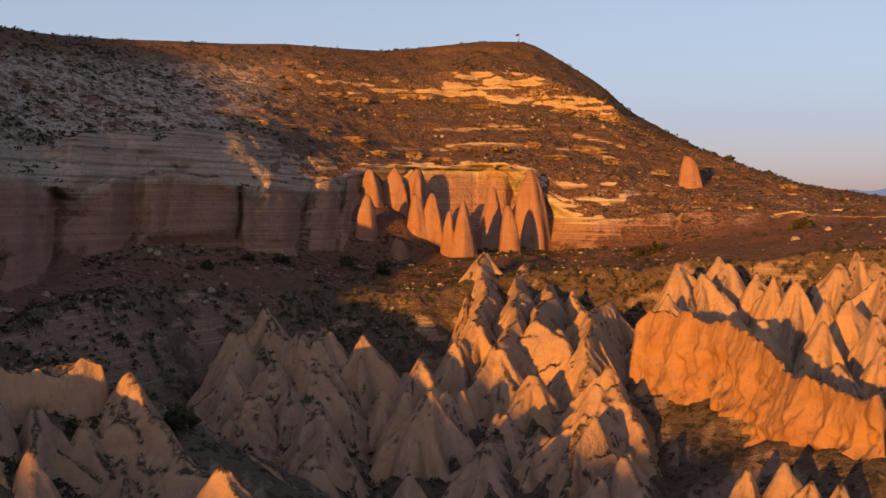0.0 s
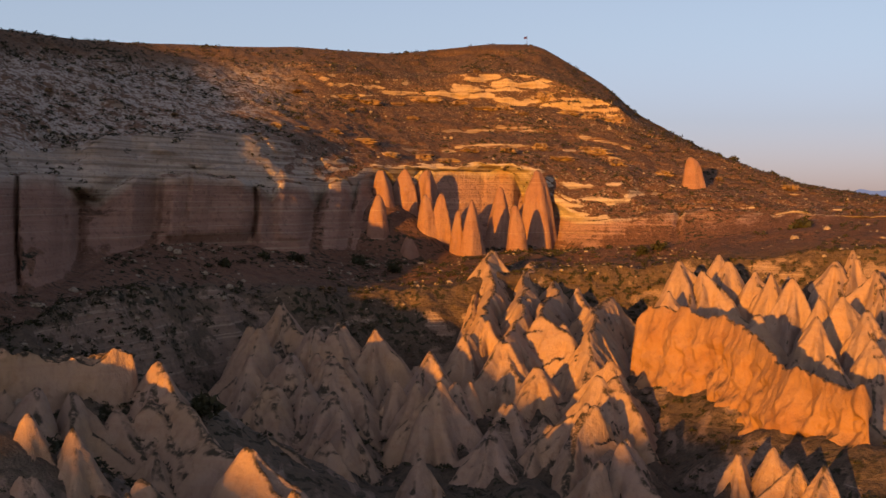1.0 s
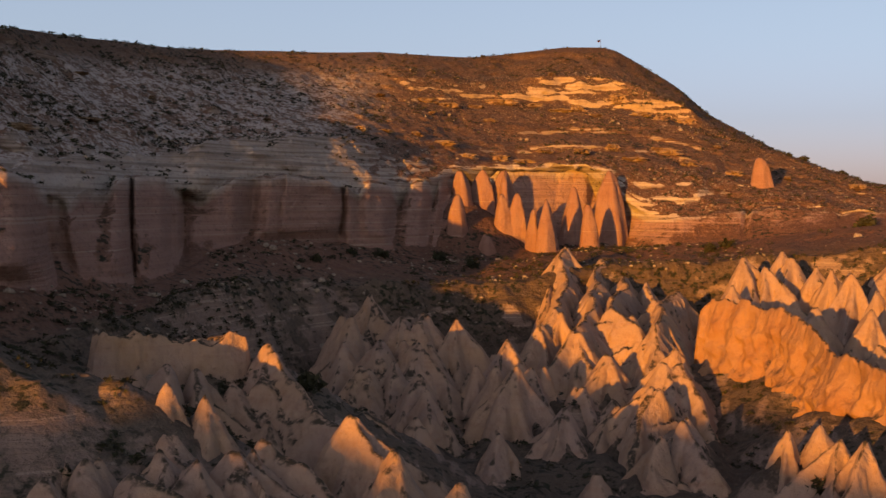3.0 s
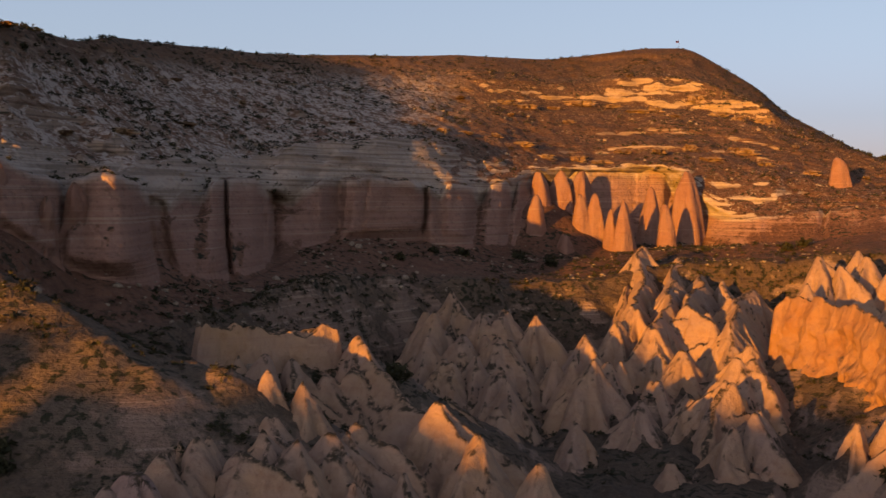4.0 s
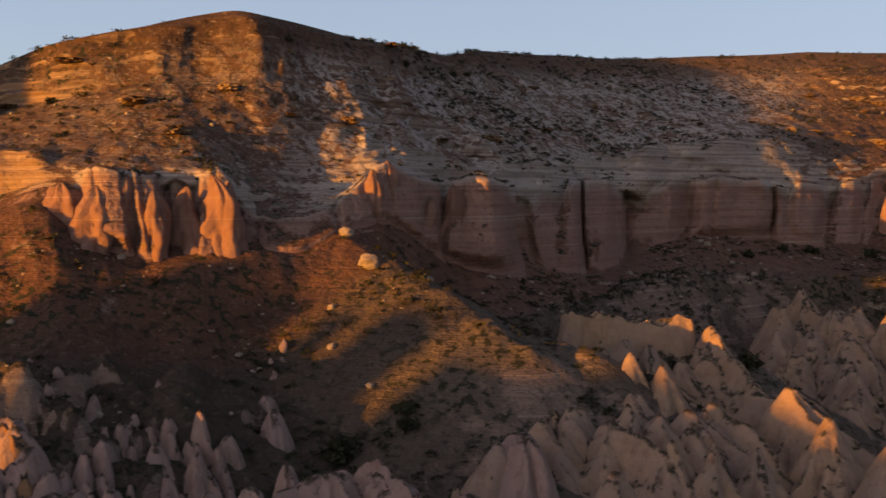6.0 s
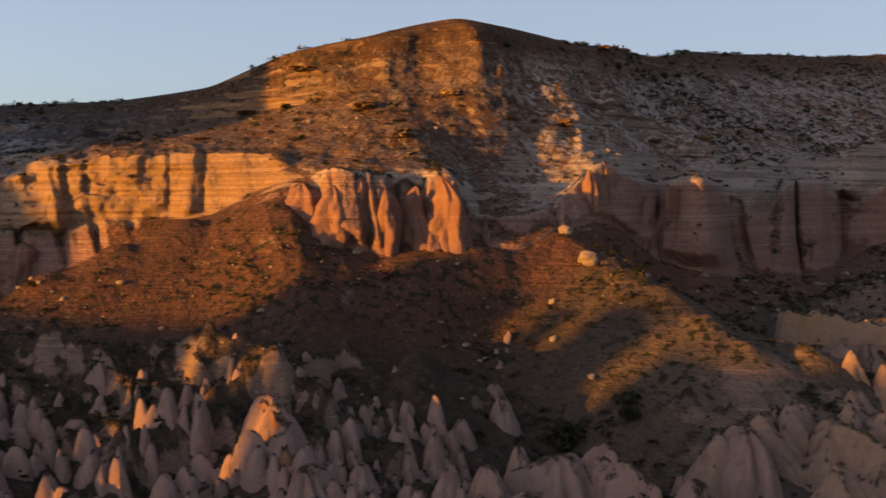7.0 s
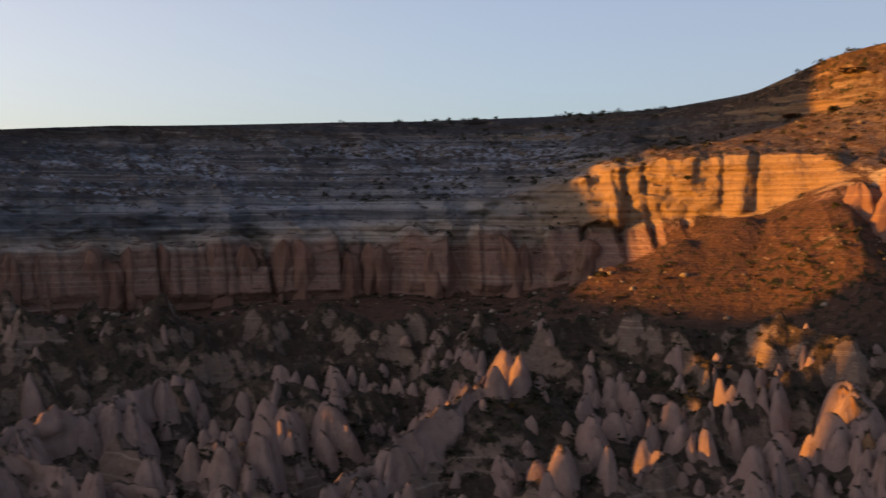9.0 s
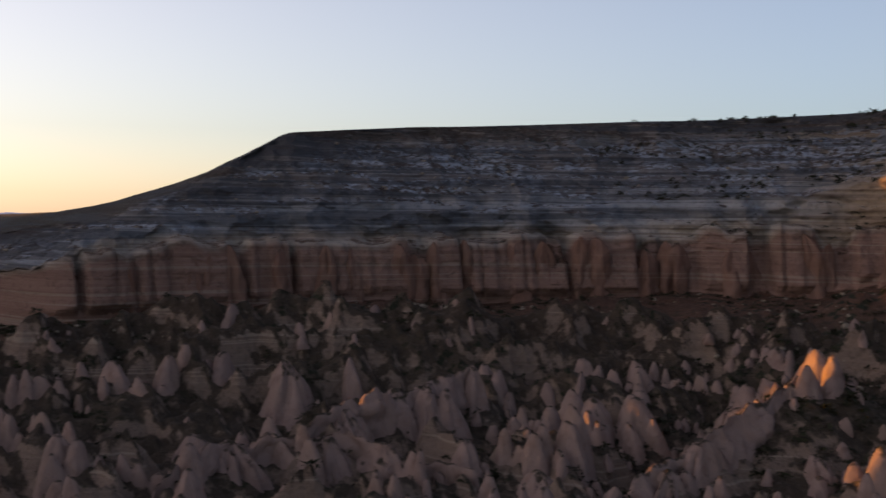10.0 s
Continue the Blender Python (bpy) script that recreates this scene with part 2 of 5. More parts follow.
def cone_material(name, red, ochre=False, pink=False):
    m = Mat(name)
    p = m.coord()
    big, fine = m.noise(p, 0.06, 4), m.noise(p, 0.7, 6, 0.62)
    streak = m.noise(m.coord((1, 1, 0.12)), 0.5, 5, 0.6)
    strata = m.noise(m.coord((0.02, 0.02, 0.7)), 1.0, 3)
    if red:
        col = m.ramp(big, [(0.3, (0.24, 0.135, 0.105)), (0.5, (0.28, 0.165, 0.128)), (0.7, (0.29, 0.185, 0.145))])
        thin = m.noise(m.coord((0.004, 0.004, 1.1)), 1.0, 2)
        col = m.mix(m.step(thin, 0.62, 0.67, 0.0, 0.35), col, (0.44, 0.36, 0.29))
    else:
        col = m.ramp(big, [(0.3, (0.33, 0.245, 0.21)), (0.5, (0.37, 0.265, 0.20)), (0.7, (0.39, 0.265, 0.17))])
        col = m.mix(m.step(strata, 0.52, 0.66, 0, 0.35), col, (0.33, 0.21, 0.155))
    if pink:
        col = m.ramp(big, [(0.3, (0.31, 0.225, 0.21)), (0.5, (0.36, 0.26, 0.235)), (0.7, (0.35, 0.245, 0.205))])
    if ochre:
        col = m.ramp(big, [(0.3, (0.26, 0.15, 0.085)), (0.5, (0.33, 0.20, 0.115)), (0.7, (0.29, 0.155, 0.082))])
    patch = m.noise(p, 0.22, 5, 0.7)
    col = m.mix(m.step(patch, 0.48, 0.72, 0, 0.45), col, m.mix(1.0, col, (0.62, 0.5, 0.42), "MULTIPLY"))
    col = m.mix(m.step(streak, 0.52, 0.75, 0, 0.35), col, (0.20, 0.145, 0.12))
    col = m.mix(m.step(fine, 0.55, 0.8, 0, 0.4), col, (0.10, 0.075, 0.058))
    up = m.normal_z()
    col = m.mix(m.math("MULTIPLY", m.step(up, 0.66, 0.84), m.step(fine, 0.35, 0.55)), col, (0.06, 0.05, 0.034))
    return m.finish(col, m.math("ADD", m.math("ADD", fine, m.math("MULTIPLY", patch, 1.5)), m.math("MULTIPLY", streak, 0.8)), 0.55, 1.0)


GROUND, TUFF, RED_TUFF = terrain_material(), cone_material("pale_tuff", False), cone_material("red_tuff", True)
OCHRE, PINK_TUFF = cone_material("ochre_tuff", False, True), cone_material("pink_tuff", False, False, True)

# ---- the lie of the land: lines of equal kind round the valley, as (degrees left of +y, metres from CENTRE, height) ----
CENTRE = (2.0, -60.0)
BAD = [
    (-16.2, 526.7, 80.6), (-7.2, 529.2, 71.9), (-2, 509.9, 70.6), (2.2, 495, 63.4), (8, 469.6, 68.6), 
    (12.3, 428.9, 71.3), (20.8, 307.1, 67.4), (34.8, 251.5, 59.7), (45, 231, 64.4), (62.4, 252, 64.7), 
    (72.1, 301, 62.8), (92.5, 321.5, 67.7), (100.3, 322, 64.7), (110, 310, 52), (122, 310, 44)]
FOOT = [
    (-16.5, 616.6, 90.5), (-12, 618.1, 85), (-6.2, 619.4, 76.8), (-2.6, 629.8, 80.1), (2.2, 600, 74.7), 
    (5.5, 559.9, 76.6), (9.2, 539.5, 84.3), (13.6, 483.6, 82.5), (17.1, 402.1, 72.6), (23.8, 330.7, 79.1), 
    (24.2, 352.1, 78.4), (26.5, 321.4, 86.5), (28.4, 315, 94.7), (30.7, 295.7, 93), (33, 283.4, 86.5), 
    (35.4, 282.3, 87.8), (38.3, 274.4, 85.3), (40.7, 276.4, 85.9), (43.9, 280.9, 90.7), (45.7, 291.8, 101.4), 
    (49.7, 309.3, 94.9), (53.4, 316.6, 87.2), (57.2, 337.3, 78.2), (61.7, 347.4, 68.9), (67.3, 357, 69.5), 
    (77.4, 357.7, 67.1), (82.9, 349.8, 69.5), (94.2, 344.5, 66.1), (99, 340.8, 65.8), (100.3, 345, 64), 
    (101.8, 400, 64), (107, 430, 60), (122, 450, 50)]
TOP = [
    (-16.6, 646.6, 93.9), (-11, 658.4, 97.5), (-5, 639.5, 89.3), (-2.6, 659.8, 116.7), (2.2, 630, 115.8), 
    (5.8, 599.9, 107.3), (7.4, 554.7, 110), (12.5, 508.9, 108.8), (17.7, 452.4, 107.1), (18.3, 427.1, 107.6), 
    (23.5, 342.6, 106.4), (24.4, 369.1, 106.9), (26.1, 337.3, 105.1), (28.4, 332, 114.5), (30.5, 312.6, 102.4), 
    (32.7, 299.4, 95.6), (35.1, 300.3, 97.7), (37, 296, 109), (42.7, 293.4, 109), (45.2, 302.6, 107.7), 
    (49.1, 326, 96.2), (53, 336.4, 94.8), (56.9, 351.2, 93), (61.4, 358.3, 91.8), (67.1, 366.9, 91.2), 
    (77, 369.5, 87.7), (82.6, 359.6, 87.5), (93.9, 354.2, 87.5), (98.4, 350.2, 84.5), (100, 354, 80), 
    (101.6, 408, 74), (107, 440, 66), (122, 460, 54)]
WHITE = [
    (-16.7, 696.6, 97.6), (-11.1, 718.4, 109.3), (-5.1, 719.5, 124.5), (-2.7, 709.8, 127.1), (2.2, 690, 121.8), 
    (5.8, 669.9, 127.9), (9.3, 599.5, 133), (13.8, 548.6, 127.1), (17.9, 497.4, 117.8), (18.3, 472.1, 118.5), 
    (23.3, 363.6, 111.8), (24.4, 402.1, 112.7), (28.2, 355, 119), (32.3, 333.3, 106), (36.7, 312.9, 112.3), 
    (42.3, 317.3, 113.2), (45.3, 331.8, 115.4), (48.5, 338.7, 117.1), (52.7, 348.4, 116.4), (56.7, 364, 112.9), 
    (60.6, 376.8, 104.1), (66.4, 396.5, 102.8), (76.3, 397.1, 98.6), (82, 379.3, 96.4), (93.4, 368.9, 94), 
    (97.9, 364.9, 87.3), (99.5, 372, 82), (102, 420, 76), (107, 455, 68), (122, 480, 56)]
UPPER = [
    (-16.8, 736.6, 100.4), (-11.2, 798.4, 128.9), (-5.2, 819.5, 156.2), (-2.7, 819.8, 159.9), (2.2, 800, 158.2), 
    (5.9, 769.9, 158.7), (9.4, 709.5, 156), (14, 678.6, 157.8), (18.2, 597.4, 153.6), (18.3, 577.1, 148.3), 
    (24.3, 477.1, 146.9), (24.8, 431.7, 135.5), (30.9, 390.8, 139.5), (37.6, 370.3, 141.8), (39.3, 358.8, 138.9), 
    (42.7, 370.6, 134.3), (47.6, 403.4, 129.8), (55.5, 448.6, 122.4), (65.6, 436.1, 116.5), (75.5, 436.6, 113.5), 
    (81, 418.6, 114), (92.9, 383.6, 101), (97.4, 379.5, 87.8), (99.5, 392, 83), (102, 445, 78), 
    (107, 480, 70), (122, 500, 58)]
SKY = [
    (-18.3, 816.1, 104.5), (-14.8, 857.3, 113), (-11.3, 888.3, 133.5), (-7.9, 909.1, 164.5), (-6.8, 919.3, 183.2), 
    (-5, 949.6, 202.7), (-3.7, 949.7, 216.8), (-1.5, 959.9, 217.8), (2.7, 920, 207.2), (7.1, 899.8, 208), 
    (11.9, 859.1, 201.8), (16.4, 748, 190.1), (18.3, 707.1, 186.9), (23.1, 567.1, 173.4), (24.4, 494.7, 165.3), 
    (29.4, 432.6, 162.1), (32.4, 406.2, 163.8), (35.4, 389.8, 165.2), (40.1, 369.2, 156), (44.3, 381.5, 151.1), 
    (47.7, 413.6, 141.9), (51.4, 445.9, 139.7), (56.3, 499.4, 140.2), (67.2, 498.3, 136.9), (78.7, 480.6, 131.9), 
    (86, 435.4, 125.3), (88.5, 418.3, 114.8), (91.3, 401.8, 106.1), (94.2, 380.2, 97.4), (95.5, 427.9, 91.8), 
    (97, 400, 92), (102, 480, 82), (107, 520, 74), (122, 540, 60)]


# ---- tips of the cones, crests and talus ridges, as (x, y, height, radius) ----
SHADE_CONES = [
    (-55, 376, 68.1, 9), (-60, 345, 63.6, 9), (-34, 350, 64.0, 8), (-41, 348, 63.3, 6), (-44, 322, 57.6, 8), (-38, 326, 57.7, 7),
    (-33, 320, 57.8, 9), (-39, 308, 53.5, 9), (-31, 294, 51.2, 13), (-56, 320, 57.9, 9), (-48, 301, 53.3, 10), (-58, 279, 53.3, 8),
    (-67, 230, 57.9, 10), (-40, 247, 49.4, 10), (-28, 260, 45.8, 9), (-6, 330, 57.7, 8), (-3, 300, 53.6, 8), (-9, 305, 52.9, 8),
    (-50, 250, 50.0, 7), (-59, 217, 51.6, 9), (-57, 223, 52.8, 8), (-23, 349, 62.4, 6), (-15, 312, 51.8, 5),
]
APEX_CONES = [
    (16, 462, 81.7, 13), (10, 450, 74.4, 9), (31, 467, 76.1, 9), (16, 425, 67.1, 24), (27, 414, 66.2, 20), (40, 446, 69.9, 9),
    (47, 438, 69.0, 7), (57, 416, 66.7, 10), (47, 407, 64.3, 8), (17, 355, 57.6, 17), (12, 385, 61.4, 14), (29, 379, 62.0, 16),
    (43, 363, 59.4, 13), (36, 376, 61.4, 12), (4, 375, 57.9, 9), (16, 305, 47.2, 11), (10, 280, 45.0, 10), (5, 315, 51.3, 11),
    (40, 314, 53.4, 13), (46, 319, 50.9, 10), (34, 288, 49.9, 10), (40, 259, 46.7, 10), (25, 289, 44.5, 9), (25, 339, 52.4, 14),
    (47, 342, 54.0, 9),
]
RIGHT_CONES = [
    (82, 422, 79.9, 9), (89, 416, 76.9, 7), (102, 433, 79.0, 7), (109, 421, 76.3, 6), (112, 410, 75.7, 6), (116, 398, 75.2, 7),
    (119, 377, 70.5, 7), (124, 370, 71.1, 8), (92, 348, 66.9, 11), (123, 344, 68.5, 10), (143, 437, 79.3, 8), (152, 445, 83.3, 10),
    (108, 343, 66.6, 8), (85, 334, 62.7, 8), (100, 306, 60.1, 9), (113, 310, 64.0, 9), (101, 444, 81.6, 6), (150, 414, 77.2, 8),
    (60, 237, 48.7, 3), (67, 236, 49.8, 6), (69, 225, 48.5, 6), (73, 220, 49.5, 5), (73, 393, 70.8, 7),
]
NEAR_CONES = [
    (-70, 147, 58.7, 5), (-75, 140, 57.2, 5), (-62, 144, 56.9, 6), (-62, 154, 58.6, 5), (-49, 137, 55.0, 8), (-41, 135, 53.7, 8),
    (-76, 128, 55.3, 6), (-50, 160, 57.2, 6), (-48, 163, 57.2, 6), (-75, 146, 59.0, 3), (-62, 163, 59.3, 6), (-55, 152, 57.6, 5),
    (-51, 136, 53.8, 7), (-35, 150, 52.2, 8), (-33, 185, 59.0, 9), (-23, 166, 56.6, 9), (-47, 171, 56.9, 7), (-71, 169, 63.7, 2.2),
    (-91, 176, 67.1, 3), (-93, 176, 66.5, 2.6), (-11, 152, 54.3, 9), (-50, 101, 56.5, 6), (-77, 118, 55.8, 7),
]
WEST_SPIRES = [
    (-203, 27, 67.8, 4), (-200, 29, 67.0, 3.2), (-198, 21, 64.8, 3), (-203, 51, 63.4, 2.5), (-197, 52, 61.3, 3), (-193, 53, 60.4, 3),
    (-190, 39, 59.0, 3.2), (-177, 35, 57.3, 2.6), (-177, 29, 57.0, 3.4), (-163, 21, 54.1, 3), (-168, 14, 54.3, 3), (-174, 48, 58.7, 3.4),
    (-166, 33, 54.0, 3.5), (-160, 43, 55.9, 3.2), (-166, 43, 56.5, 3), (-170, 64, 59.5, 3), (-179, 78, 61.3, 2.6), (-172, 78, 60.7, 2.8),
    (-164, 75, 59.7, 2.6), (-166, 84, 63.6, 3), (-166, 90, 65.5, 2.6), (-149, 70, 64.2, 5.5), (-140, 66, 60.3, 3.5), (-146, 46, 55.3, 4),
    (-147, 42, 54.6, 4), (-145, 68, 62.8, 4),
]
NORTH_SPIRES = [
    (-162, 105, 67.5, 2.6), (-154, 99, 63.2, 3), (-149, 113, 64.3, 2.8), (-138, 101, 59.7, 3.4), (-131, 88, 57.6, 4), (-125, 92, 55.6, 3.6),
    (-127, 105, 56.4, 4.2), (-134, 130, 59.9, 4.2), (-128, 123, 58.2, 4), (-106, 80, 53.7, 5), (-95, 73, 51.6, 5), (-111, 75, 53.0, 5),
    (-107, 93, 54.8, 4), (-98, 93, 54.0, 9), (-93, 98, 53.9, 9), (-72, 92, 53.1, 6), (-74, 122, 57.5, 6), (-126, 69, 53.8, 5),
    (-131, 61, 54.6, 5), (-139, 83, 58.1, 4),
]
SOUTH_SPIRES = [
    (-274, -69, 60.4, 6), (-246, -43, 57.7, 6), (-226, -13, 56.0, 4.5), (-222, -6, 56.9, 4.5), (-235, -13, 56.6, 3.5), (-230, -21, 54.0, 4),
    (-252, -30, 60.3, 4), (-243, -40, 56.7, 4), (-247, -51, 56.7, 5), (-241, -64, 54.5, 6), (-224, -84, 53.0, 8), (-221, -93, 52.4, 9),
    (-221, -73, 52.3, 6), (-215, -64, 51.7, 5), (-210, -49, 51.8, 4), (-195, -41, 48.7, 5), (-184, -20, 49.5, 6), (-189, -9, 53.2, 5),
    (-201, 7, 56.8, 4.5), (-212, 31, 62.7, 4.5), (-285, -81, 62.4, 4), (-284, -94, 61.5, 4), (-284, -107, 60.7, 4),
]
RED_SPIRES = [
    (-34, 544, 103.7, 4.5), (-13, 560, 103.8, 4.5), (-5, 560, 104.6, 4), (9, 545, 101.5, 6), (-20, 535, 85.0, 6), (-35, 574, 115.9, 5),
    (-23, 585, 116.7, 6), (-12, 588, 116.3, 6), (30, 564, 99.5, 4.5), (43, 598, 116.7, 5), (24, 590, 108.2, 6), (3, 550, 96.9, 4),
    (126, 628, 125.0, 5),
]
BIG_FIN = [
    (51, 348, 61.0, 8), (59, 345, 70.0, 12), (66, 336, 70.4, 13), (75, 321, 68.3, 14), (79, 308, 65.9, 14), (83, 278, 59.6, 14),
    (89, 263, 59.3, 14), (94, 251, 57.6, 14),
]
FLAT_RIDGE = [
    (-100, 216, 69.8, 7), (-90, 223, 69.3, 8), (-77, 230, 68.7, 8), (-62, 236, 67.8, 6),
]
LIT_CRAG = [
    (-153, 72, 62.7, 4), (-146, 68, 63.7, 4.5), (-140, 65, 60.0, 4), (-134, 57, 54.9, 5),
]
PINK_RIDGE = [
    (-231, -78, 52.1, 5), (-239, -66, 55.4, 7), (-243, -53, 56.6, 7), (-248, -41, 58.4, 7), (-252, -27, 60.5, 5),
]
SOUTH_RIDGE = [
    (-202, -111, 47.4, 6), (-217, -101, 51.5, 9), (-221, -90, 52.7, 9), (-221, -71, 52.5, 9), (-209, -59, 50.3, 8), (-195, -49, 47.3, 7),
]
LIT_RIDGE = [
    (-181, -32, 48.0, 6), (-189, -15, 51.4, 7), (-194, -0, 55.6, 7), (-200, 16, 60.3, 7), (-205, 30, 64.5, 5),
]
NORTH_RIDGE = [
    (-106, 80, 53.0, 6), (-100, 92, 54.1, 8), (-92, 99, 53.7, 8), (-82, 92, 52.6, 7), (-73, 85, 51.2, 5),
]
SKY_BUSHES = [
    (179, 805, 132.9, 2), (188, 800, 128.6, 3), (209, 780, 116.4, 2.4), (216, 770, 114.0, 1.6), (-206, 351, 163.2, 1.8), (-201, 389, 165.0, 1.8),
    (-263, 212, 150.9, 1.6), (-217, 274, 164.1, 1.2), (-202, 255, 160.2, 1.2), (-245, 434, 176.3, 2), (-241, 480, 178.2, 1.8), (-190, 318, 160.5, 1.5),
    (-202, 407, 166.5, 1.5),
]
FLOOR_BUSHES = [
    (-101, 96, 59.5, 2.2), (-91, 106, 59.3, 2.4), (-79, 91, 54.1, 2.2), (-113, 123, 55.0, 2.4), (-103, 134, 54.4, 2), (-84, 107, 51.8, 2.2),
    (-40, 503, 72.2, 3), (-24, 494, 70.4, 3), (-62, 466, 73.7, 3), (-82, 422, 72.2, 2.4), (-72, 449, 75.7, 2.2), (65, 241, 51.5, 2),
    (64, 221, 47.2, 2.4), (159, 537, 87.8, 4), (86, 533, 79.0, 3), (94, 537, 81.4, 3), (94, 450, 80.2, 3), (-51, 232, 59.4, 3),
    (-105, 138, 53.3, 2.2), (-113, 125, 54.7, 3), (-55, 354, 78.3, 3), (-61, 282, 69.0, 2.4), (-304, 17, 63.6, 2),
]
BOULDERS = [
    (-148, 193, 92.1, 2), (-136, 182, 83.7, 2.6), (-131, 153, 75.0, 1), (145, 499, 81.7, 2), (-84, 219, 72.2, 1.2), (-138, 166, 73.4, 1),
    (-116, 143, 75.9, 0.9), (60, 238, 47.7, 2.2), (-101, 418, 79.3, 1.2), (-98, 417, 78.4, 1.5), (-75, 393, 72.3, 1.3), (-86, 406, 75.1, 1.2),
    (64, 597, 89.0, 1), (-80, 258, 67.3, 1.4), (-70, 365, 72.1, 1.4), (-65, 376, 74.6, 1.8),
]
TALUS = [
    (-46, 581, 109.3, 7), (-48, 569, 98.4, 7), (-51, 557, 89.2, 7), (-54, 543, 80.5, 7), (-58, 530, 72.2, 7), (-62, 513, 64.5, 7),
    (-234, 136, 95.6, 8), (-241, 119, 89.0, 8), (-249, 102, 81.8, 8), (-257, 84, 75.0, 8), (-263, 67, 69.3, 8), (-148, 193, 91.4, 5),
    (-135, 187, 86.5, 5), (-124, 181, 82.6, 5), (-113, 176, 79.0, 6), (-100, 169, 73.1, 6), (-88, 164, 68.3, 6), (-91, 176, 68.6, 5),
    (-84, 177, 67.5, 4), (-76, 175, 66.9, 4),
]

# crests of the ribs that run down from the great cones, from head to toe
APEX_RIBS = [
    [(16, 462, 81.7), (14, 447, 76), (15, 432, 69), (14, 410, 65), (9, 386, 62.8)],
    [(31, 467, 76), (27, 440, 71), (25, 414, 67), (24, 388, 64), (17, 356, 57.5)],
    [(40, 446, 70), (38, 425, 68), (33, 400, 66), (29, 378, 63.6)],
    [(57, 416, 66.7), (48, 400, 64.5), (44, 362, 59.5)],
    [(9, 386, 62.8), (4, 376, 53.4), (2, 369, 47.2)],
    [(17, 356, 57.5), (11, 348, 51.7), (6, 339, 44.8), (1, 322, 32.0)],
    [(17, 356, 57.5), (19, 347, 50.3), (24, 338, 43.5), (27, 328, 35.7)],
    [(29, 378, 63.6), (37, 369, 57.7), (41, 357, 48.9), (34, 338, 33.8)],
    [(44, 362, 59.5), (44, 353, 52.8), (38, 343, 44.3)],
    [(10, 281, 45.1), (8, 273, 38.1), (7, 266, 31.9)],
    [(16, 306, 46.5), (18, 295, 37.7), (20, 282, 28.0)],
    [(45, 315, 53.0), (38, 305, 44.5), (31, 294, 36.4), (27, 285, 28.8)],
    [(45, 315, 53.0), (49, 303, 44.8), (52, 291, 35.8), (53, 281, 29.0)],
    [(34, 287, 49.7), (30, 278, 41.3), (27, 268, 32.8)],
    [(40, 257, 46.8), (42, 251, 42.0), (44, 245, 37.4)],
    [(32, 246, 44.5), (30, 240, 38.6)],
    [(4, 376, 57.8), (-0, 367, 49.2), (-4, 358, 41.7)],
]
MID_RIBS = [
    [(-6, 331, 57.7), (-9, 324, 51.9), (-12, 316, 45.5), (-15, 306, 38.1)],
    [(-6, 331, 57.7), (-2, 322, 49.1), (-1, 313, 41.4)],
    [(1, 313, 51.5), (-0, 304, 44.5), (-4, 296, 37.5), (-8, 283, 27.6)],
    [(1, 313, 51.5), (6, 301, 42.1), (5, 286, 29.8)],
    [(-8, 255, 42.7), (-9, 248, 36.4)],
    [(-34, 349, 63.6), (-33, 345, 58.6), (-33, 341, 54.2)],
]
SHADE_RIBS = [
    [(-58, 341, 63.1), (-57, 329, 53.5), (-59, 321, 47.4), (-60, 310, 38.8)],
    [(-56, 318, 54.8), (-58, 309, 46.5), (-58, 300, 39.2)],
    [(-47, 298, 52.6), (-44, 291, 45.3), (-42, 283, 38.5)],
    [(-44, 320, 58.0), (-42, 311, 50.6), (-42, 302, 43.3)],
    [(-39, 307, 53.8), (-39, 298, 46.9), (-40, 288, 39.0)],
    [(-34, 321, 57.9), (-29, 316, 53.0), (-25, 310, 47.9), (-22, 299, 39.5)],
    [(-31, 294, 51.4), (-34, 285, 45.0), (-37, 275, 37.5), (-38, 268, 31.4)],
    [(-31, 294, 51.4), (-25, 285, 43.8), (-20, 277, 37.3), (-18, 269, 31.1)],
    [(-28, 282, 48.8), (-26, 273, 42.0), (-24, 262, 32.8)],
    [(-41, 245, 49.7), (-35, 241, 46.8), (-29, 236, 42.7)],
    [(-41, 245, 49.7), (-42, 239, 45.4), (-41, 233, 40.1)],
    [(-54, 373, 68.1), (-50, 366, 63.2), (-45, 359, 58.7)],
]
SPUR_RIBS = [
    [(-61, 235, 67.0), (-54, 223, 61.0), (-46, 211, 55.7), (-37, 203, 51.5)],
    [(-61, 235, 67.0), (-60, 225, 60.6), (-54, 215, 53.9), (-46, 205, 47.4)],
    [(-65, 222, 59.3), (-60, 215, 53.8), (-54, 207, 47.4)],
    [(-65, 222, 59.3), (-66, 216, 54.7), (-64, 207, 47.5)],
    [(-72, 217, 64.0), (-71, 209, 59.2), (-71, 199, 53.4)],
    [(-78, 209, 65.2), (-76, 202, 60.5), (-74, 192, 54.7)],
]
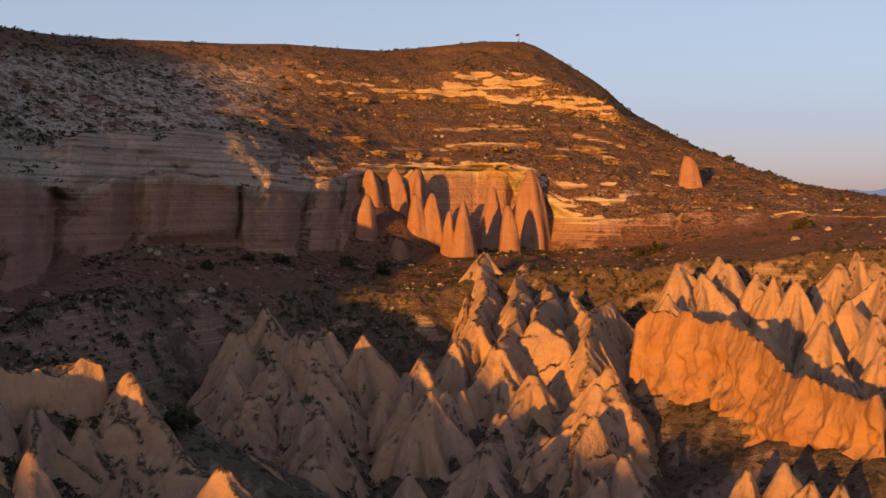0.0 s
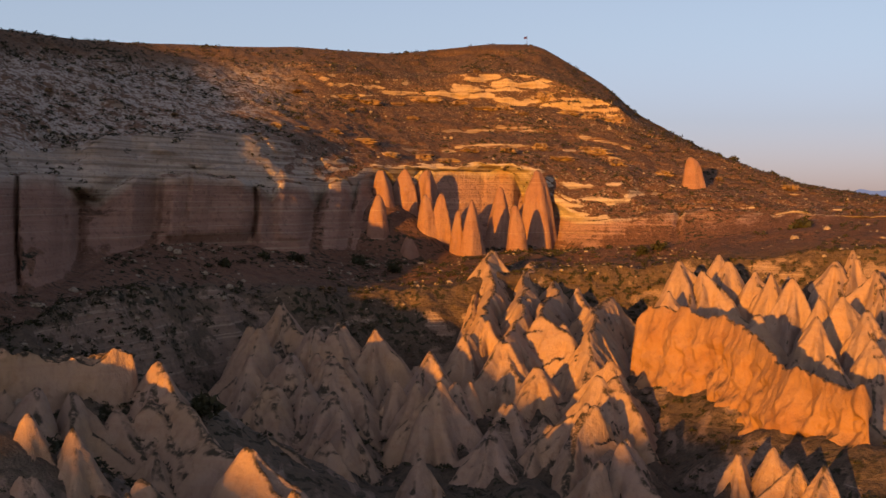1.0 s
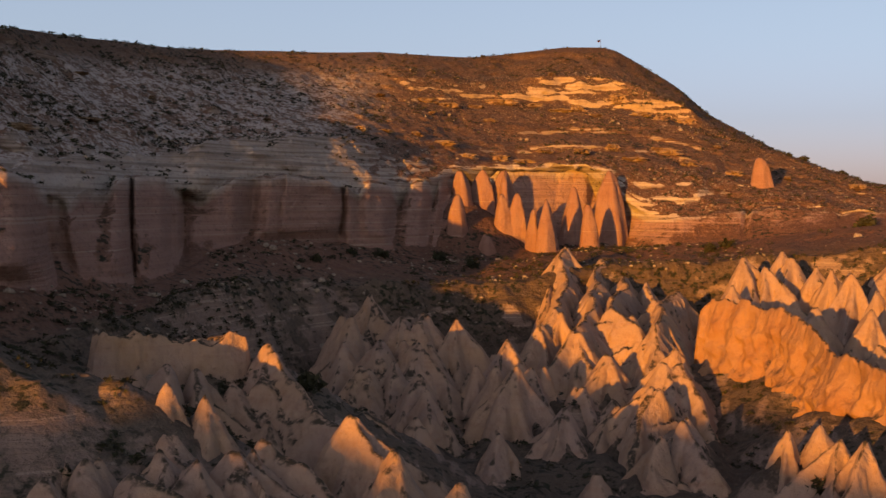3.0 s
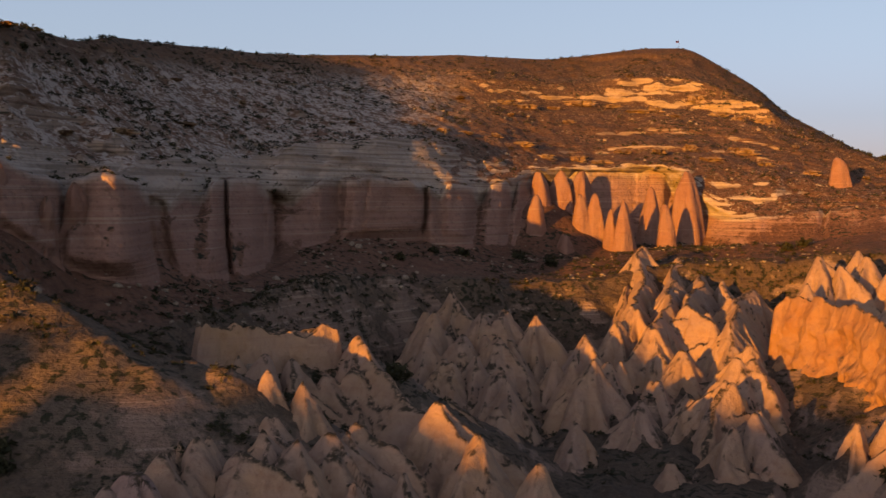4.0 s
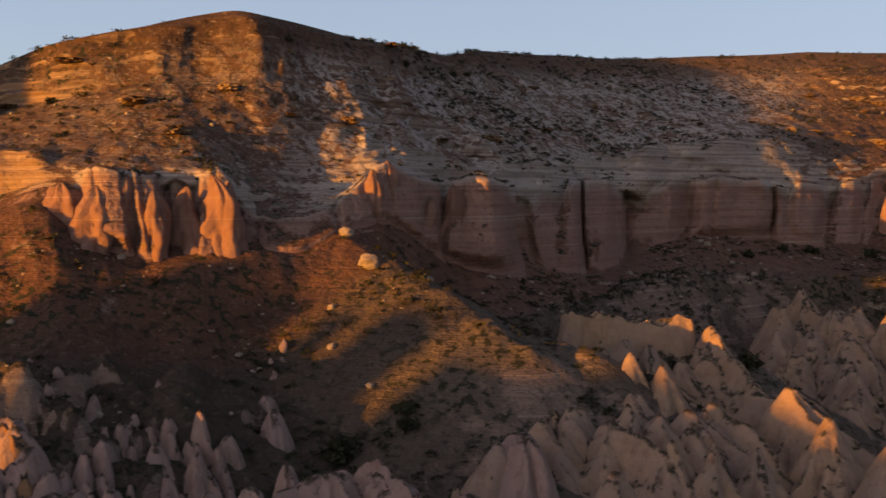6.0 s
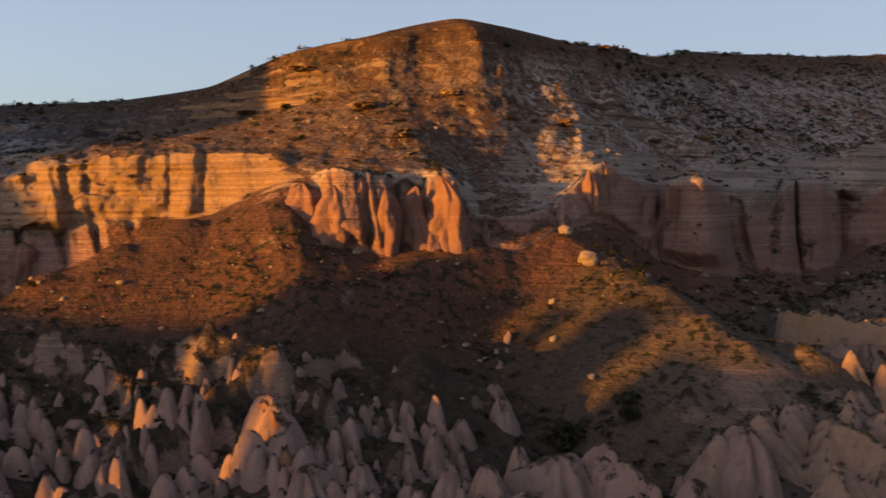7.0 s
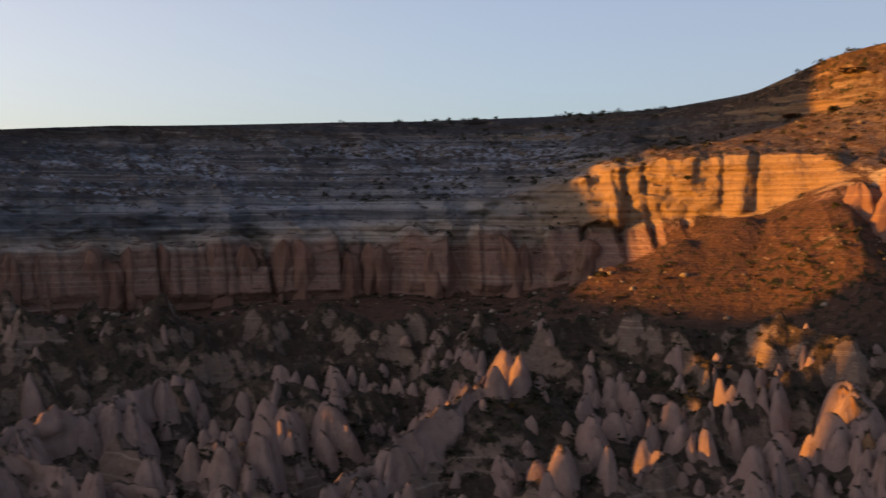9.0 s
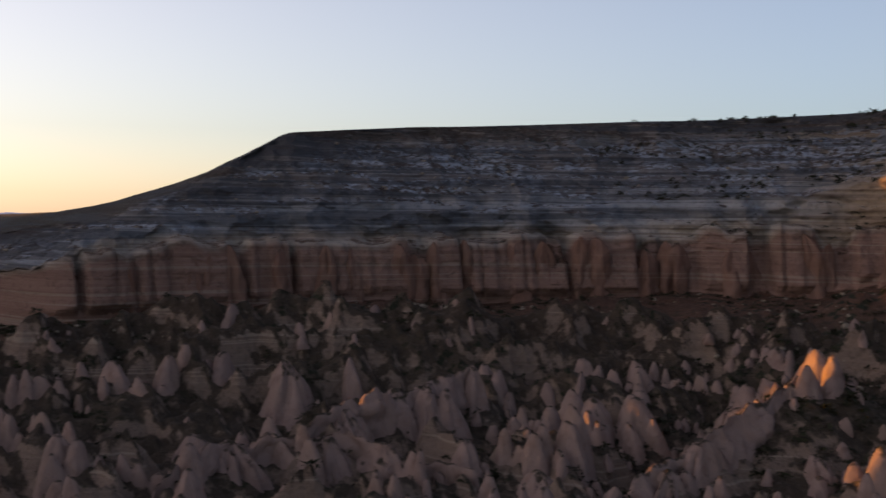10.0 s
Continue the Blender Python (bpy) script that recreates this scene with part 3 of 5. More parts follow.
NEAR_RIBS = [
    [(-70, 144, 59.0), (-70, 139, 54.5), (-69, 134, 49.9)],
    [(-74, 136, 58.1), (-70, 133, 53.9), (-69, 130, 50.9)],
    [(-62, 142, 57.3), (-62, 138, 53.8), (-61, 134, 50.0)],
    [(-62, 142, 57.3), (-56, 139, 54.9), (-50, 135, 52.9), (-48, 132, 51.0)],
    [(-50, 160, 57.2), (-48, 154, 52.8), (-42, 147, 47.4)],
    [(-47, 172, 56.8), (-40, 166, 52.6), (-34, 160, 48.6), (-31, 156, 45.6)],
    [(-33, 186, 58.9), (-27, 177, 52.9), (-18, 170, 48.1), (-15, 164, 44.2)],
    [(-23, 167, 56.4), (-20, 161, 51.0), (-19, 155, 46.2)],
    [(-62, 162, 59.5), (-59, 158, 55.9), (-55, 153, 51.9)],
    [(-89, 170, 68.6), (-87, 162, 61.0), (-83, 159, 57.2)],
]


def along(line, th, soft=6.0, soft_z=None):
    """Radius and height of a line at the angles th, softened."""
    a = np.array(sorted(line))
    fine = np.arange(-60.0, 160.0, 0.1)
    out = []
    for c in (1, 2):
        k = np.exp(-0.5 * (np.arange(-60, 61) / (soft if c == 1 or soft_z is None else soft_z)) ** 2)
        k /= k.sum()
        v = np.interp(fine, a[:, 0], a[:, c])
        v = np.convolve(np.pad(v, 60, mode="edge"), k, mode="valid")
        out.append(np.interp(th, fine, v))
    return out


def smooth(a, lo, hi):
    t = np.clip((a - lo) / (hi - lo), 0, 1)
    return t * t * (3 - 2 * t)


def land():
    th = np.linspace(-32.0, 122.0, 1300)
    one = np.ones_like(th)
    bad, foot, top, white, upper, sk = (along(l, th, w, v) for l, w, v in ((BAD, 20, 12), (FOOT, 8, 5), (TOP, 8, 5), (WHITE, 20, 8), (UPPER, 25, 12), (SKY, 22, 4)))
    pull = 18.0 * smooth(th, 25.0, 28.0) * (1 - smooth(th, 34.0, 38.0))    # the hill's shoulder, nearer by this
    for line in (upper, sk):
        line[1] = 100 + (line[1] - 100) * (line[0] - pull + 30) / (line[0] + 30)
        line[0] = line[0] - pull
    deep = 36 - 12 * (1 - smooth(th, 22.0, 40.0))
    rings = [(0.1 * one, deep), (130 * one, deep), (bad[0] - 60 + 26 * (1 - smooth(th, 8.0, 20.0)), 36 * one + 5 * smooth(th, 15.0, 30.0)), bad, foot, top, white, upper, sk,
             (sk[0] + 90, sk[1] - 3), (sk[0] + 500, sk[1] * 0.5 + 42), (4300 * one, 92 * one)]
    counts = [6, 70, 56, 90, 70, 44, 60, 46, 8, 10, 8]
    code = [0, 0.2, 0.5, 1, 2, 3, 4, 5, 6, 7, 7, 7]
    R, Z, K, F = [], [], [], []
    rim = smooth(th, -9.5, -7.0) * (1 - 0.65 * smooth(th, -1.0, 1.5)) * (1 - smooth(th, 6.0, 9.0))
    band = smooth(vnoise(th / 2.3, 0.0, 4.0), -0.5, 0.1) * smooth(th, 6.5, 8.0) * (1 - smooth(th, 16.0, 18.0)) + smooth(th, 44.5, 46.0)
    for b, n in enumerate(counts):
        (r0, z0), (r1, z1) = rings[b], rings[b + 1]
        w = np.arange(n + (b == len(counts) - 1)) / n
        for f in w:
            fr = f ** 0.62 if b == 4 else f
            if b == 7:    # a broken cliff of cream rock under the summit
                fr = f + rim * (float(np.interp(f, [0, 0.08, 0.46, 0.56, 1], [0, 0.16, 0.24, 0.42, 1])) - f)
            if b == 5:    # the pale band stands steep over the red cliff
                fr = f + band * (float(np.interp(f, [0, 0.1, 0.85, 1], [0, 0.12, 0.42, 1])) - f)
            if b == 6:
                fr = f + rim * (float(np.interp(f, [0, 0.12, 0.22, 0.5, 0.6, 1], [0, 0.2, 0.22, 0.56, 0.585, 1])) - f)
            fz = f * f * (3 - 2 * f) * 0.5 + f * 0.5 if b in (3, 5) else f
            R.append(r0 + (r1 - r0) * fr)
            Z.append(z0 + (z1 - z0) * fz)
            K.append((code[b] + (code[b + 1] - code[b]) * f) * one)
            F.append((f + max(b - 1, 0.5 * b)) * one)
    R, Z, K, F = (np.array(a) for a in (R, Z, K, F))
    TH = np.radians(np.broadcast_to(th, R.shape))
    s = TH * 420.0
    X, Y = CENTRE[0] - np.sin(TH) * R, CENTRE[1] + np.cos(TH) * R
    # cliff faces cut into pillars by narrow clefts
    high = np.clip((top[1] - foot[1]) / 26.0, 0, 1.3)[None, :]
    env = smooth(F, 3.02, 3.25) * (1 - smooth(F, 3.95, 4.12))
    warp = s + 3.0 * vnoise(s / 12.0, Z / 40.0, 7.0)
    cleft = np.abs(vnoise(warp / 13.0, 0.0, 0.3))
    cleft2 = np.abs(vnoise(warp / 5.5, Z / 120.0, 9.3))
    slot = smooth(cleft, 0.03, 0.30)
    bulge = 9.0 * slot + 2.4 * smooth(cleft2, 0.02, 0.4) + 5.0 * vnoise(s / 40.0, 0.0, 5.0)
    bulge = bulge + 0.5 * smooth(vnoise(s / 60.0, 0.0, Z / 2.2), 0.1, 0.3) + 0.6 * fbm(s / 2.5, Z / 4.0, 1.0, 3)
    broad = np.abs(vnoise((s + 6.0 * vnoise(s / 30.0, Z / 50.0, 2.0)) / 15.0, 0.0, 6.6))
    zone = (smooth(th, 5.5, 7.0) * (1 - smooth(th, 24.0, 26.0)))[None, :]
    foot_out = 1 - smooth(F, 3.0, 3.8)
    R = R - zone * high * (env * (13.0 * smooth(broad, 0.0, 0.12) - 11.0) + 6.0 * foot_out * smooth(F, 2.6, 3.05) * smooth(broad, 0.05, 0.4))
    bay = (smooth(th, -7.0, -3.0) * (1 - smooth(th, 2.8, 5.2)))[None, :]
    R = R + 36.0 * bay * smooth(F, 2.6, 3.05) * (1 - smooth(F, 3.9, 4.6))
    calm = 1 - 0.5 * (smooth(th, -6.0, -5.0) * (1 - smooth(th, 4.0, 6.0)))[None, :]
    R = R - calm * high * env * (bulge - 5.0)
    Z = Z - high * smooth(F, 3.5, 3.95) * (1 - smooth(F, 4.0, 4.3)) * (5.0 * (1 - slot) + 2.0 * fbm(s / 9.0, 0.0, 8.0, 2))
    # a dark hollow in the western wall
    hollow = np.exp(-((s - 74.3 * math.pi / 180 * 420) / 6.0) ** 2) * np.exp(-((Z - 88) / 7.0) ** 2)
    R = R + 13.0 * hollow * (F > 3) * (F < 5)
    # ledges and gullies above
    upside = smooth(F, 3.98, 4.2) * (1 - smooth(F, 6.85, 7.0)) * (1 - 0.5 * smooth(th, 27.0, 31.0) * (1 - smooth(th, 48.0, 54.0)))[None, :]
    R = R - upside * 9.0 * fbm(X / 70.0, Y / 70.0, Z / 70.0, 3)
    gully = ridged(s / 38.0 + 0.25 * fbm(X / 30, Y / 30, 0.0, 2), F * 0.25, 2.2, 3)
    ledge = (Z + 1.2 * vnoise(s / 90, 0.0, 0.0) + 0.5 * vnoise(s / 20, 0.0, 3.0)) / 3.4
    ledge = ledge - np.floor(ledge)
    strong = 0.35 + 0.65 * smooth(fbm(s / 35.0, Z / 8.0, 3.3, 3), -0.2, 0.5)
    steep = np.clip((white[1] - top[1]) / np.maximum(white[0] - top[0], 4.0) - 0.5, 0, 1.5)[None, :]
    R = R - steep * smooth(F, 4.02, 4.2) * (1 - smooth(F, 4.85, 5.05)) * (2.4 * smooth(np.abs(vnoise(warp / 17.0, 0.0, 4.4)), 0.0, 0.35) + 1.6 * smooth(cleft2, 0.0, 0.5) - 2.0)
    white_band = smooth(F, 3.98, 4.1) * (1 - smooth(F, 4.9, 5.3))
    R = R + upside * (strong * (2.6 - 1.0 * white_band) * (smooth(ledge, 0.0, 0.35) - ledge) - (4.5 + 1.0 * white_band) * gully - 2.2 * ridged(s / 13.0 + 0.3 * fbm(X / 15, Y / 15, 0.0, 2), F * 0.4, 8.2, 2)
                      - 2.0 * fbm(s / 9.0, Z / 4.0, 6.0, 4))
    Z = Z + upside * (0.9 * fbm(X / 9, Y / 9, Z / 9, 3) + 0.6 * fbm(X / 2.4, Y / 2.4, Z / 2.4, 2))
    # slopes below
    low = smooth(F, 1.2, 1.6) * (1 - smooth(F, 2.95, 3.1))
    rill = ridged(s / 16.0 + 0.3 * fbm(X / 20, Y / 20, 0.0, 2), R / 300.0, 4.4, 2)
    Z = Z + low * (1.8 * fbm(X / 40, Y / 40, 0.0, 3) + 0.7 * rill + 0.22 * fbm(X / 4, Y / 4, 0.0, 3))
    Z = Z + smooth(F, 6.9, 7.3) * 1.0 * fbm(X / 40, Y / 40, 0.0, 3)
    # rough ground between the cones
    Z = Z + (1 - smooth(F, 1.9, 2.2)) * (3.0 * ridged(X / 30, Y / 30, 0.5, 3) + smooth(TH, 0.6, 0.8) * (4.5 * ridged(X / 19.0, Y / 19.0, 0.9, 3) + 1.6 * ridged(X / 6.5, Y / 6.5, 2.9, 3)) + 1.1 * fbm(X / 5, Y / 5, 0.0, 4))
    X, Y = CENTRE[0] - np.sin(TH) * R, CENTRE[1] + np.cos(TH) * R
    # shoulders that join the cones into ridges, and talus ribs
    rows = slice(6, int(np.searchsorted(F[:, 0], 4.0)))
    x, y, z = X[rows], Y[rows], Z[rows].copy()
    furrow = 0.8 * ridged(x / 8.0, y / 8.0, 0.7, 3) + 0.5 * fbm(x / 3.0, y / 3.0, 0.2, 2)
    for group, sink, fall in ((SHADE_CONES + APEX_CONES + RIGHT_CONES, 1.0, 0.9), (NEAR_CONES, 0.8, 0.8), (WEST_SPIRES + NORTH_SPIRES + SOUTH_SPIRES, 0.5, 0.6),
                              (FLAT_RIDGE, 0.3, 0.6), (BIG_FIN, 0.75, 0.6), (PINK_RIDGE + SOUTH_RIDGE + LIT_RIDGE + NORTH_RIDGE, 0.5, 0.7), (TALUS, 0.0, 0.62)):
        for cx, cy, top, rad in group:
            near = (np.abs(x - cx) < 60) & (np.abs(y - cy) < 60)
            if not near.any():
                continue
            d = np.hypot(x[near] - cx, y[near] - cy)
            base = z[near].min() if sink else 0.0
            crown = top - sink * min(max(top - 42.0, 6.0), 2.6 * rad + 4)
            hump = crown - fall * np.maximum(d - 0.35 * rad, 0) + (furrow[near] if sink else 0.4 * furrow[near])
            a = z[near]
            m = np.maximum(a, hump)
            z[near] = m + 0.6 * np.exp(-np.abs(a - hump) / 1.2) * (sink == 0)
    Z[rows] = z
    return X, Y, Z, K, np.degrees(TH)


def grid_mesh(name, X, Y, Z, K, material):
    nr, nc = X.shape
    me = bpy.data.meshes.new(name)
    me.vertices.add(nr * nc)
    me.vertices.foreach_set("co", np.stack([X, Y, Z], -1).astype(np.float32).ravel())
    i = (np.arange(nr - 1)[:, None] * nc + np.arange(nc - 1)[None, :]).ravel()
    quads = np.stack([i, i + nc, i + nc + 1, i + 1], -1).astype(np.int32)
    me.loops.add(quads.size)
    me.loops.foreach_set("vertex_index", quads.ravel())
    me.polygons.add(len(quads))
    me.polygons.foreach_set("loop_start", np.arange(0, quads.size, 4, dtype=np.int32))
    me.update(calc_edges=True)
    me.polygons.foreach_set("use_smooth", np.ones(len(quads), bool))
    if K is not None:
        me.attributes.new("layer", "FLOAT", "POINT").data.foreach_set("value", K.astype(np.float32).ravel())
    me.materials.append(material)
    ob = new(name, me)
    return ob


X, Y, Z, K, TURN = land()
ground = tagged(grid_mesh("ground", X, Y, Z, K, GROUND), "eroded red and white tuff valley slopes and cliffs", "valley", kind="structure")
ground.data.attributes.new("turn", "FLOAT", "POINT").data.foreach_set("value", TURN.astype(np.float32).ravel())


def height_at(x, y):
    """Ground height of the laid-out land at a place."""
    return float(Z.ravel()[np.argmin((X - x) ** 2 + (Y - y) ** 2)])


# the rest of the plain, behind
th = np.radians(np.linspace(122.0, 328.0, 120))
rr = np.array([0.1, 30, 60, 130, 300, 800, 2000, 4300])[:, None]
PX, PY = CENTRE[0] - np.sin(th)[None, :] * rr, CENTRE[1] + np.cos(th)[None, :] * rr
PZ = 36 + 0 * PX + np.clip(rr - 130, 0, 1000) * 0.02 + 0 * PX
tagged(grid_mesh("ground_behind", PX, PY, PZ, 0.5 + 0 * PX, GROUND), "dim open valley plain behind", "plain", kind="structure")


# ---- rock cones ----
def ring_mesh(name, x, y, z, material):
    ring, seg = x.shape
    verts = np.stack([x, y, z], -1).reshape(-1, 3).tolist()
    faces = [(i * seg + j, i * seg + (j + 1) % seg, (i + 1) * seg + (j + 1) % seg, (i + 1) * seg + j)
             for i in range(ring - 1) for j in range(seg)]
    faces.append(tuple((ring - 1) * seg + j for j in range(seg)))
    me = bpy.data.meshes.new(name)
    me.from_pydata(verts, [], faces)
    me.polygons.foreach_set("use_smooth", np.ones(len(faces), bool))
    me.materials.append(material)
    return me


def thumb_mesh(name, seed, seg=22, ring=15, material=None, blunt=1.6):
    """A rounded, slightly leaning tuff pillar of unit radius and height."""
    a = np.linspace(0, 2 * np.pi, seg, endpoint=False)[None, :]
    h = np.linspace(0, 1, ring)[:, None] ** 0.85
    prof = (1 - np.clip(h, 0, 0.995) ** (blunt + 0.35 * (seed % 4))) ** 0.7 * (0.72 + 0.45 * (1 - h) ** 2)
    cx, cy = np.cos(a), np.sin(a)
    r = prof * (1 + 0.55 * fbm(cx * 1.5 + seed * 5.3, cy * 1.5, h * 2.4, 4) + 0.2 * ridged(cx * 2.5 + seed, cy * 2.5, h * 0.4, 2))
    x = r * cx + 0.25 * vnoise(h * 1.6, seed * 3.3, 0.0) * h
    y = r * cy + 0.5 * vnoise(h * 1.6, seed * 5.7, 4.0) * h
    return ring_mesh(name, x, y, h + 0.02 * fbm(cx * 2 + seed, cy * 2, h * 3, 2) * (1 - h) + 0 * a, material or TUFF)


REDS = [thumb_mesh("red_spire", k + 20, 34, 22, RED_TUFF, 4.5) for k in range(8)]
rng = np.random.default_rng(4)
LABELS = {"rock_cone": ("pale pinkish tuff cone with furrowed flanks grown into its ridge", "rock cone", "cones in the badlands"),
          "rock_spire": ("rounded pinkish tuff spire among low scrub", "rock spire", "rounded spires"),
          "cliff_buttress": ("rounded red tuff buttress against the cliff", "buttress", "buttresses of the cliff"),
          "red_spire": ("banded red tuff spire on the talus slope", "rock spire", "red spires under the mountain")}
placed = []


def keep(kind, x, y, top, radius):
    crowds[kind].append((x, y, top, radius))
    placed.append((x, y, radius))


crowds = {"rock_cone": [], "rock_spire": [], "red_spire": []}


def stone(name, x, y, top, radius, stretch=1.0, turn=None, base=None):
    ground = (height_at(x, y) if base is None else base) - 2.0
    zb = min(ground, top - 2.8 * radius)
    k = len(placed)
    away = math.atan2(y + 60, x - 2) + rng.normal(0, 0.5) if turn is None else turn
    ob = new(name, REDS[k % 8])
    ob.matrix_world = (Matrix.Translation((x, y, zb)) @ Matrix.Rotation(away, 4, "Z")
                       @ Matrix.Diagonal((radius * stretch, radius, max(top - zb, 4.0), 1)) @ Matrix.Rotation(rng.uniform(0, 6.28), 4, "Z"))
    placed.append((x, y, radius))
    return tagged(ob, *LABELS[name])


for x, y, top, radius in SHADE_CONES + APEX_CONES + RIGHT_CONES + NEAR_CONES:
    keep("rock_cone", x, y, top, radius)
for x, y, top, radius in FLAT_RIDGE:
    for step, drop in ((8.0, 5.0), (17.0, 10.5), (27.0, 14.5)):
        away = math.hypot(x - CENTRE[0], y - CENTRE[1])
        keep("rock_cone", x + (CENTRE[0] - x) / away * step + rng.uniform(-3, 3), y + (CENTRE[1] - y) / away * step, top - drop - rng.uniform(0, 1.5), 6.5)
for x, y, top, radius in WEST_SPIRES + NORTH_SPIRES + SOUTH_SPIRES:
    keep("rock_spire", x, y, top, radius)
for x, y, top, radius in RED_SPIRES:
    keep("red_spire", x, y, top, radius)

# lesser cones that step down from the great ones, and spires over the western floor
heads = [p for p in SHADE_CONES + APEX_CONES + RIGHT_CONES + NEAR_CONES]
n = tries = 0
while n < 26 and tries < 8000:
    tries += 1
    hx, hy, ht, hr = heads[rng.integers(len(heads))]
    ang = math.atan2(-40 - hy, -hx) + rng.normal(0, 0.9)
    dist = hr * rng.uniform(0.7, 2.6)
    x, y = hx + dist * math.cos(ang), hy + dist * math.sin(ang)
    rad = hr * rng.uniform(0.35, 0.75)
    g = height_at(x, y)
    if min((x - a) ** 2 + (y - b) ** 2 for a, b, *_ in FLAT_RIDGE) < 17 ** 2:
        continue
    top = min(ht - dist * rng.uniform(0.7, 1.1), g + rad * rng.uniform(1.8, 3.0))
    if x < -45 and y > 150:
        top = min(top, 62.0)
    if top < g + rad * 0.9 or any((x - a) ** 2 + (y - b) ** 2 < (0.45 * (rad + c)) ** 2 for a, b, c in placed):
        continue
    keep("rock_cone", x, y, top, rad)
    n += 1
n = tries = 0
while n < 24 and tries < 9000:
    tries += 1
    th = rng.uniform(-21, 19)
    br = along(BAD, np.array([th]))[0][0]
    r = rng.uniform(235, br - 25)
    x, y = CENTRE[0] - math.sin(radians(th)) * r, CENTRE[1] + math.cos(radians(th)) * r
    rad = rng.uniform(4.5, 9.0)
    if any((x - a) ** 2 + (y - b) ** 2 < (0.55 * (rad + c)) ** 2 for a, b, c in placed):
        continue
    if min((x - a) ** 2 + (y - b) ** 2 for a, b, *_ in BIG_FIN) < 22 ** 2 or min((x - a) ** 2 + (y - b) ** 2 for a, b, *_ in FLAT_RIDGE) < 30 ** 2:
        continue
    g = height_at(x, y)
    keep("rock_cone", x, y, g + rad * rng.uniform(0.5, 1.5), rad)
    n += 1
# rows of thumbs along low crests
for n in range(84):
    th = rng.uniform(38, 106)
    br = along(BAD, np.array([th]))[0][0]
    r = math.sqrt(165 ** 2 + ((br - 20) ** 2 - 165 ** 2) * rng.uniform(0.0, 1.0))
    way = math.atan2(-math.cos(radians(th)), math.sin(radians(th))) + rng.normal(0.25, 0.5)
    x, y, rise = CENTRE[0] - math.sin(radians(th)) * r, CENTRE[1] + math.cos(radians(th)) * r, rng.uniform(3.0, 6.5)
    for step in range(6):
        rad = rng.uniform(1.7, 3.4)
        if not any((x - a) ** 2 + (y - b) ** 2 < (0.4 * (rad + c)) ** 2 for a, b, c in placed):
            keep("rock_spire", x, y, height_at(x, y) + rise * (1 - 0.13 * step) * rng.uniform(0.7, 1.2), rad)
        way += rng.normal(0, 0.3)
        x, y = x + math.cos(way) * rad * 1.5, y + math.sin(way) * rad * 1.5
n = tries = 0
while n < 60 and tries < 9000:
    tries += 1
    th = rng.uniform(40, 106)
    br = along(BAD, np.array([th]))[0][0]
    r = math.sqrt(150 ** 2 + ((br - 12) ** 2 - 150 ** 2) * rng.uniform(0.0, 1.0))
    x, y = CENTRE[0] - math.sin(radians(th)) * r, CENTRE[1] + math.cos(radians(th)) * r
    rad = rng.uniform(2.2, 4.8) if r < br - 70 else rng.uniform(1.5, 2.8)
    if float(ridged(x / 19.0, y / 19.0, 0.9, 3)) < rng.uniform(-0.3, 0.7) or any((x - a) ** 2 + (y - b) ** 2 < (0.55 * (rad + c)) ** 2 for a, b, c in placed):
        continue
    g = height_at(x, y)
    keep("rock_spire", x, y, g + rad * rng.uniform(0.6, 1.7), rad)
    n += 1


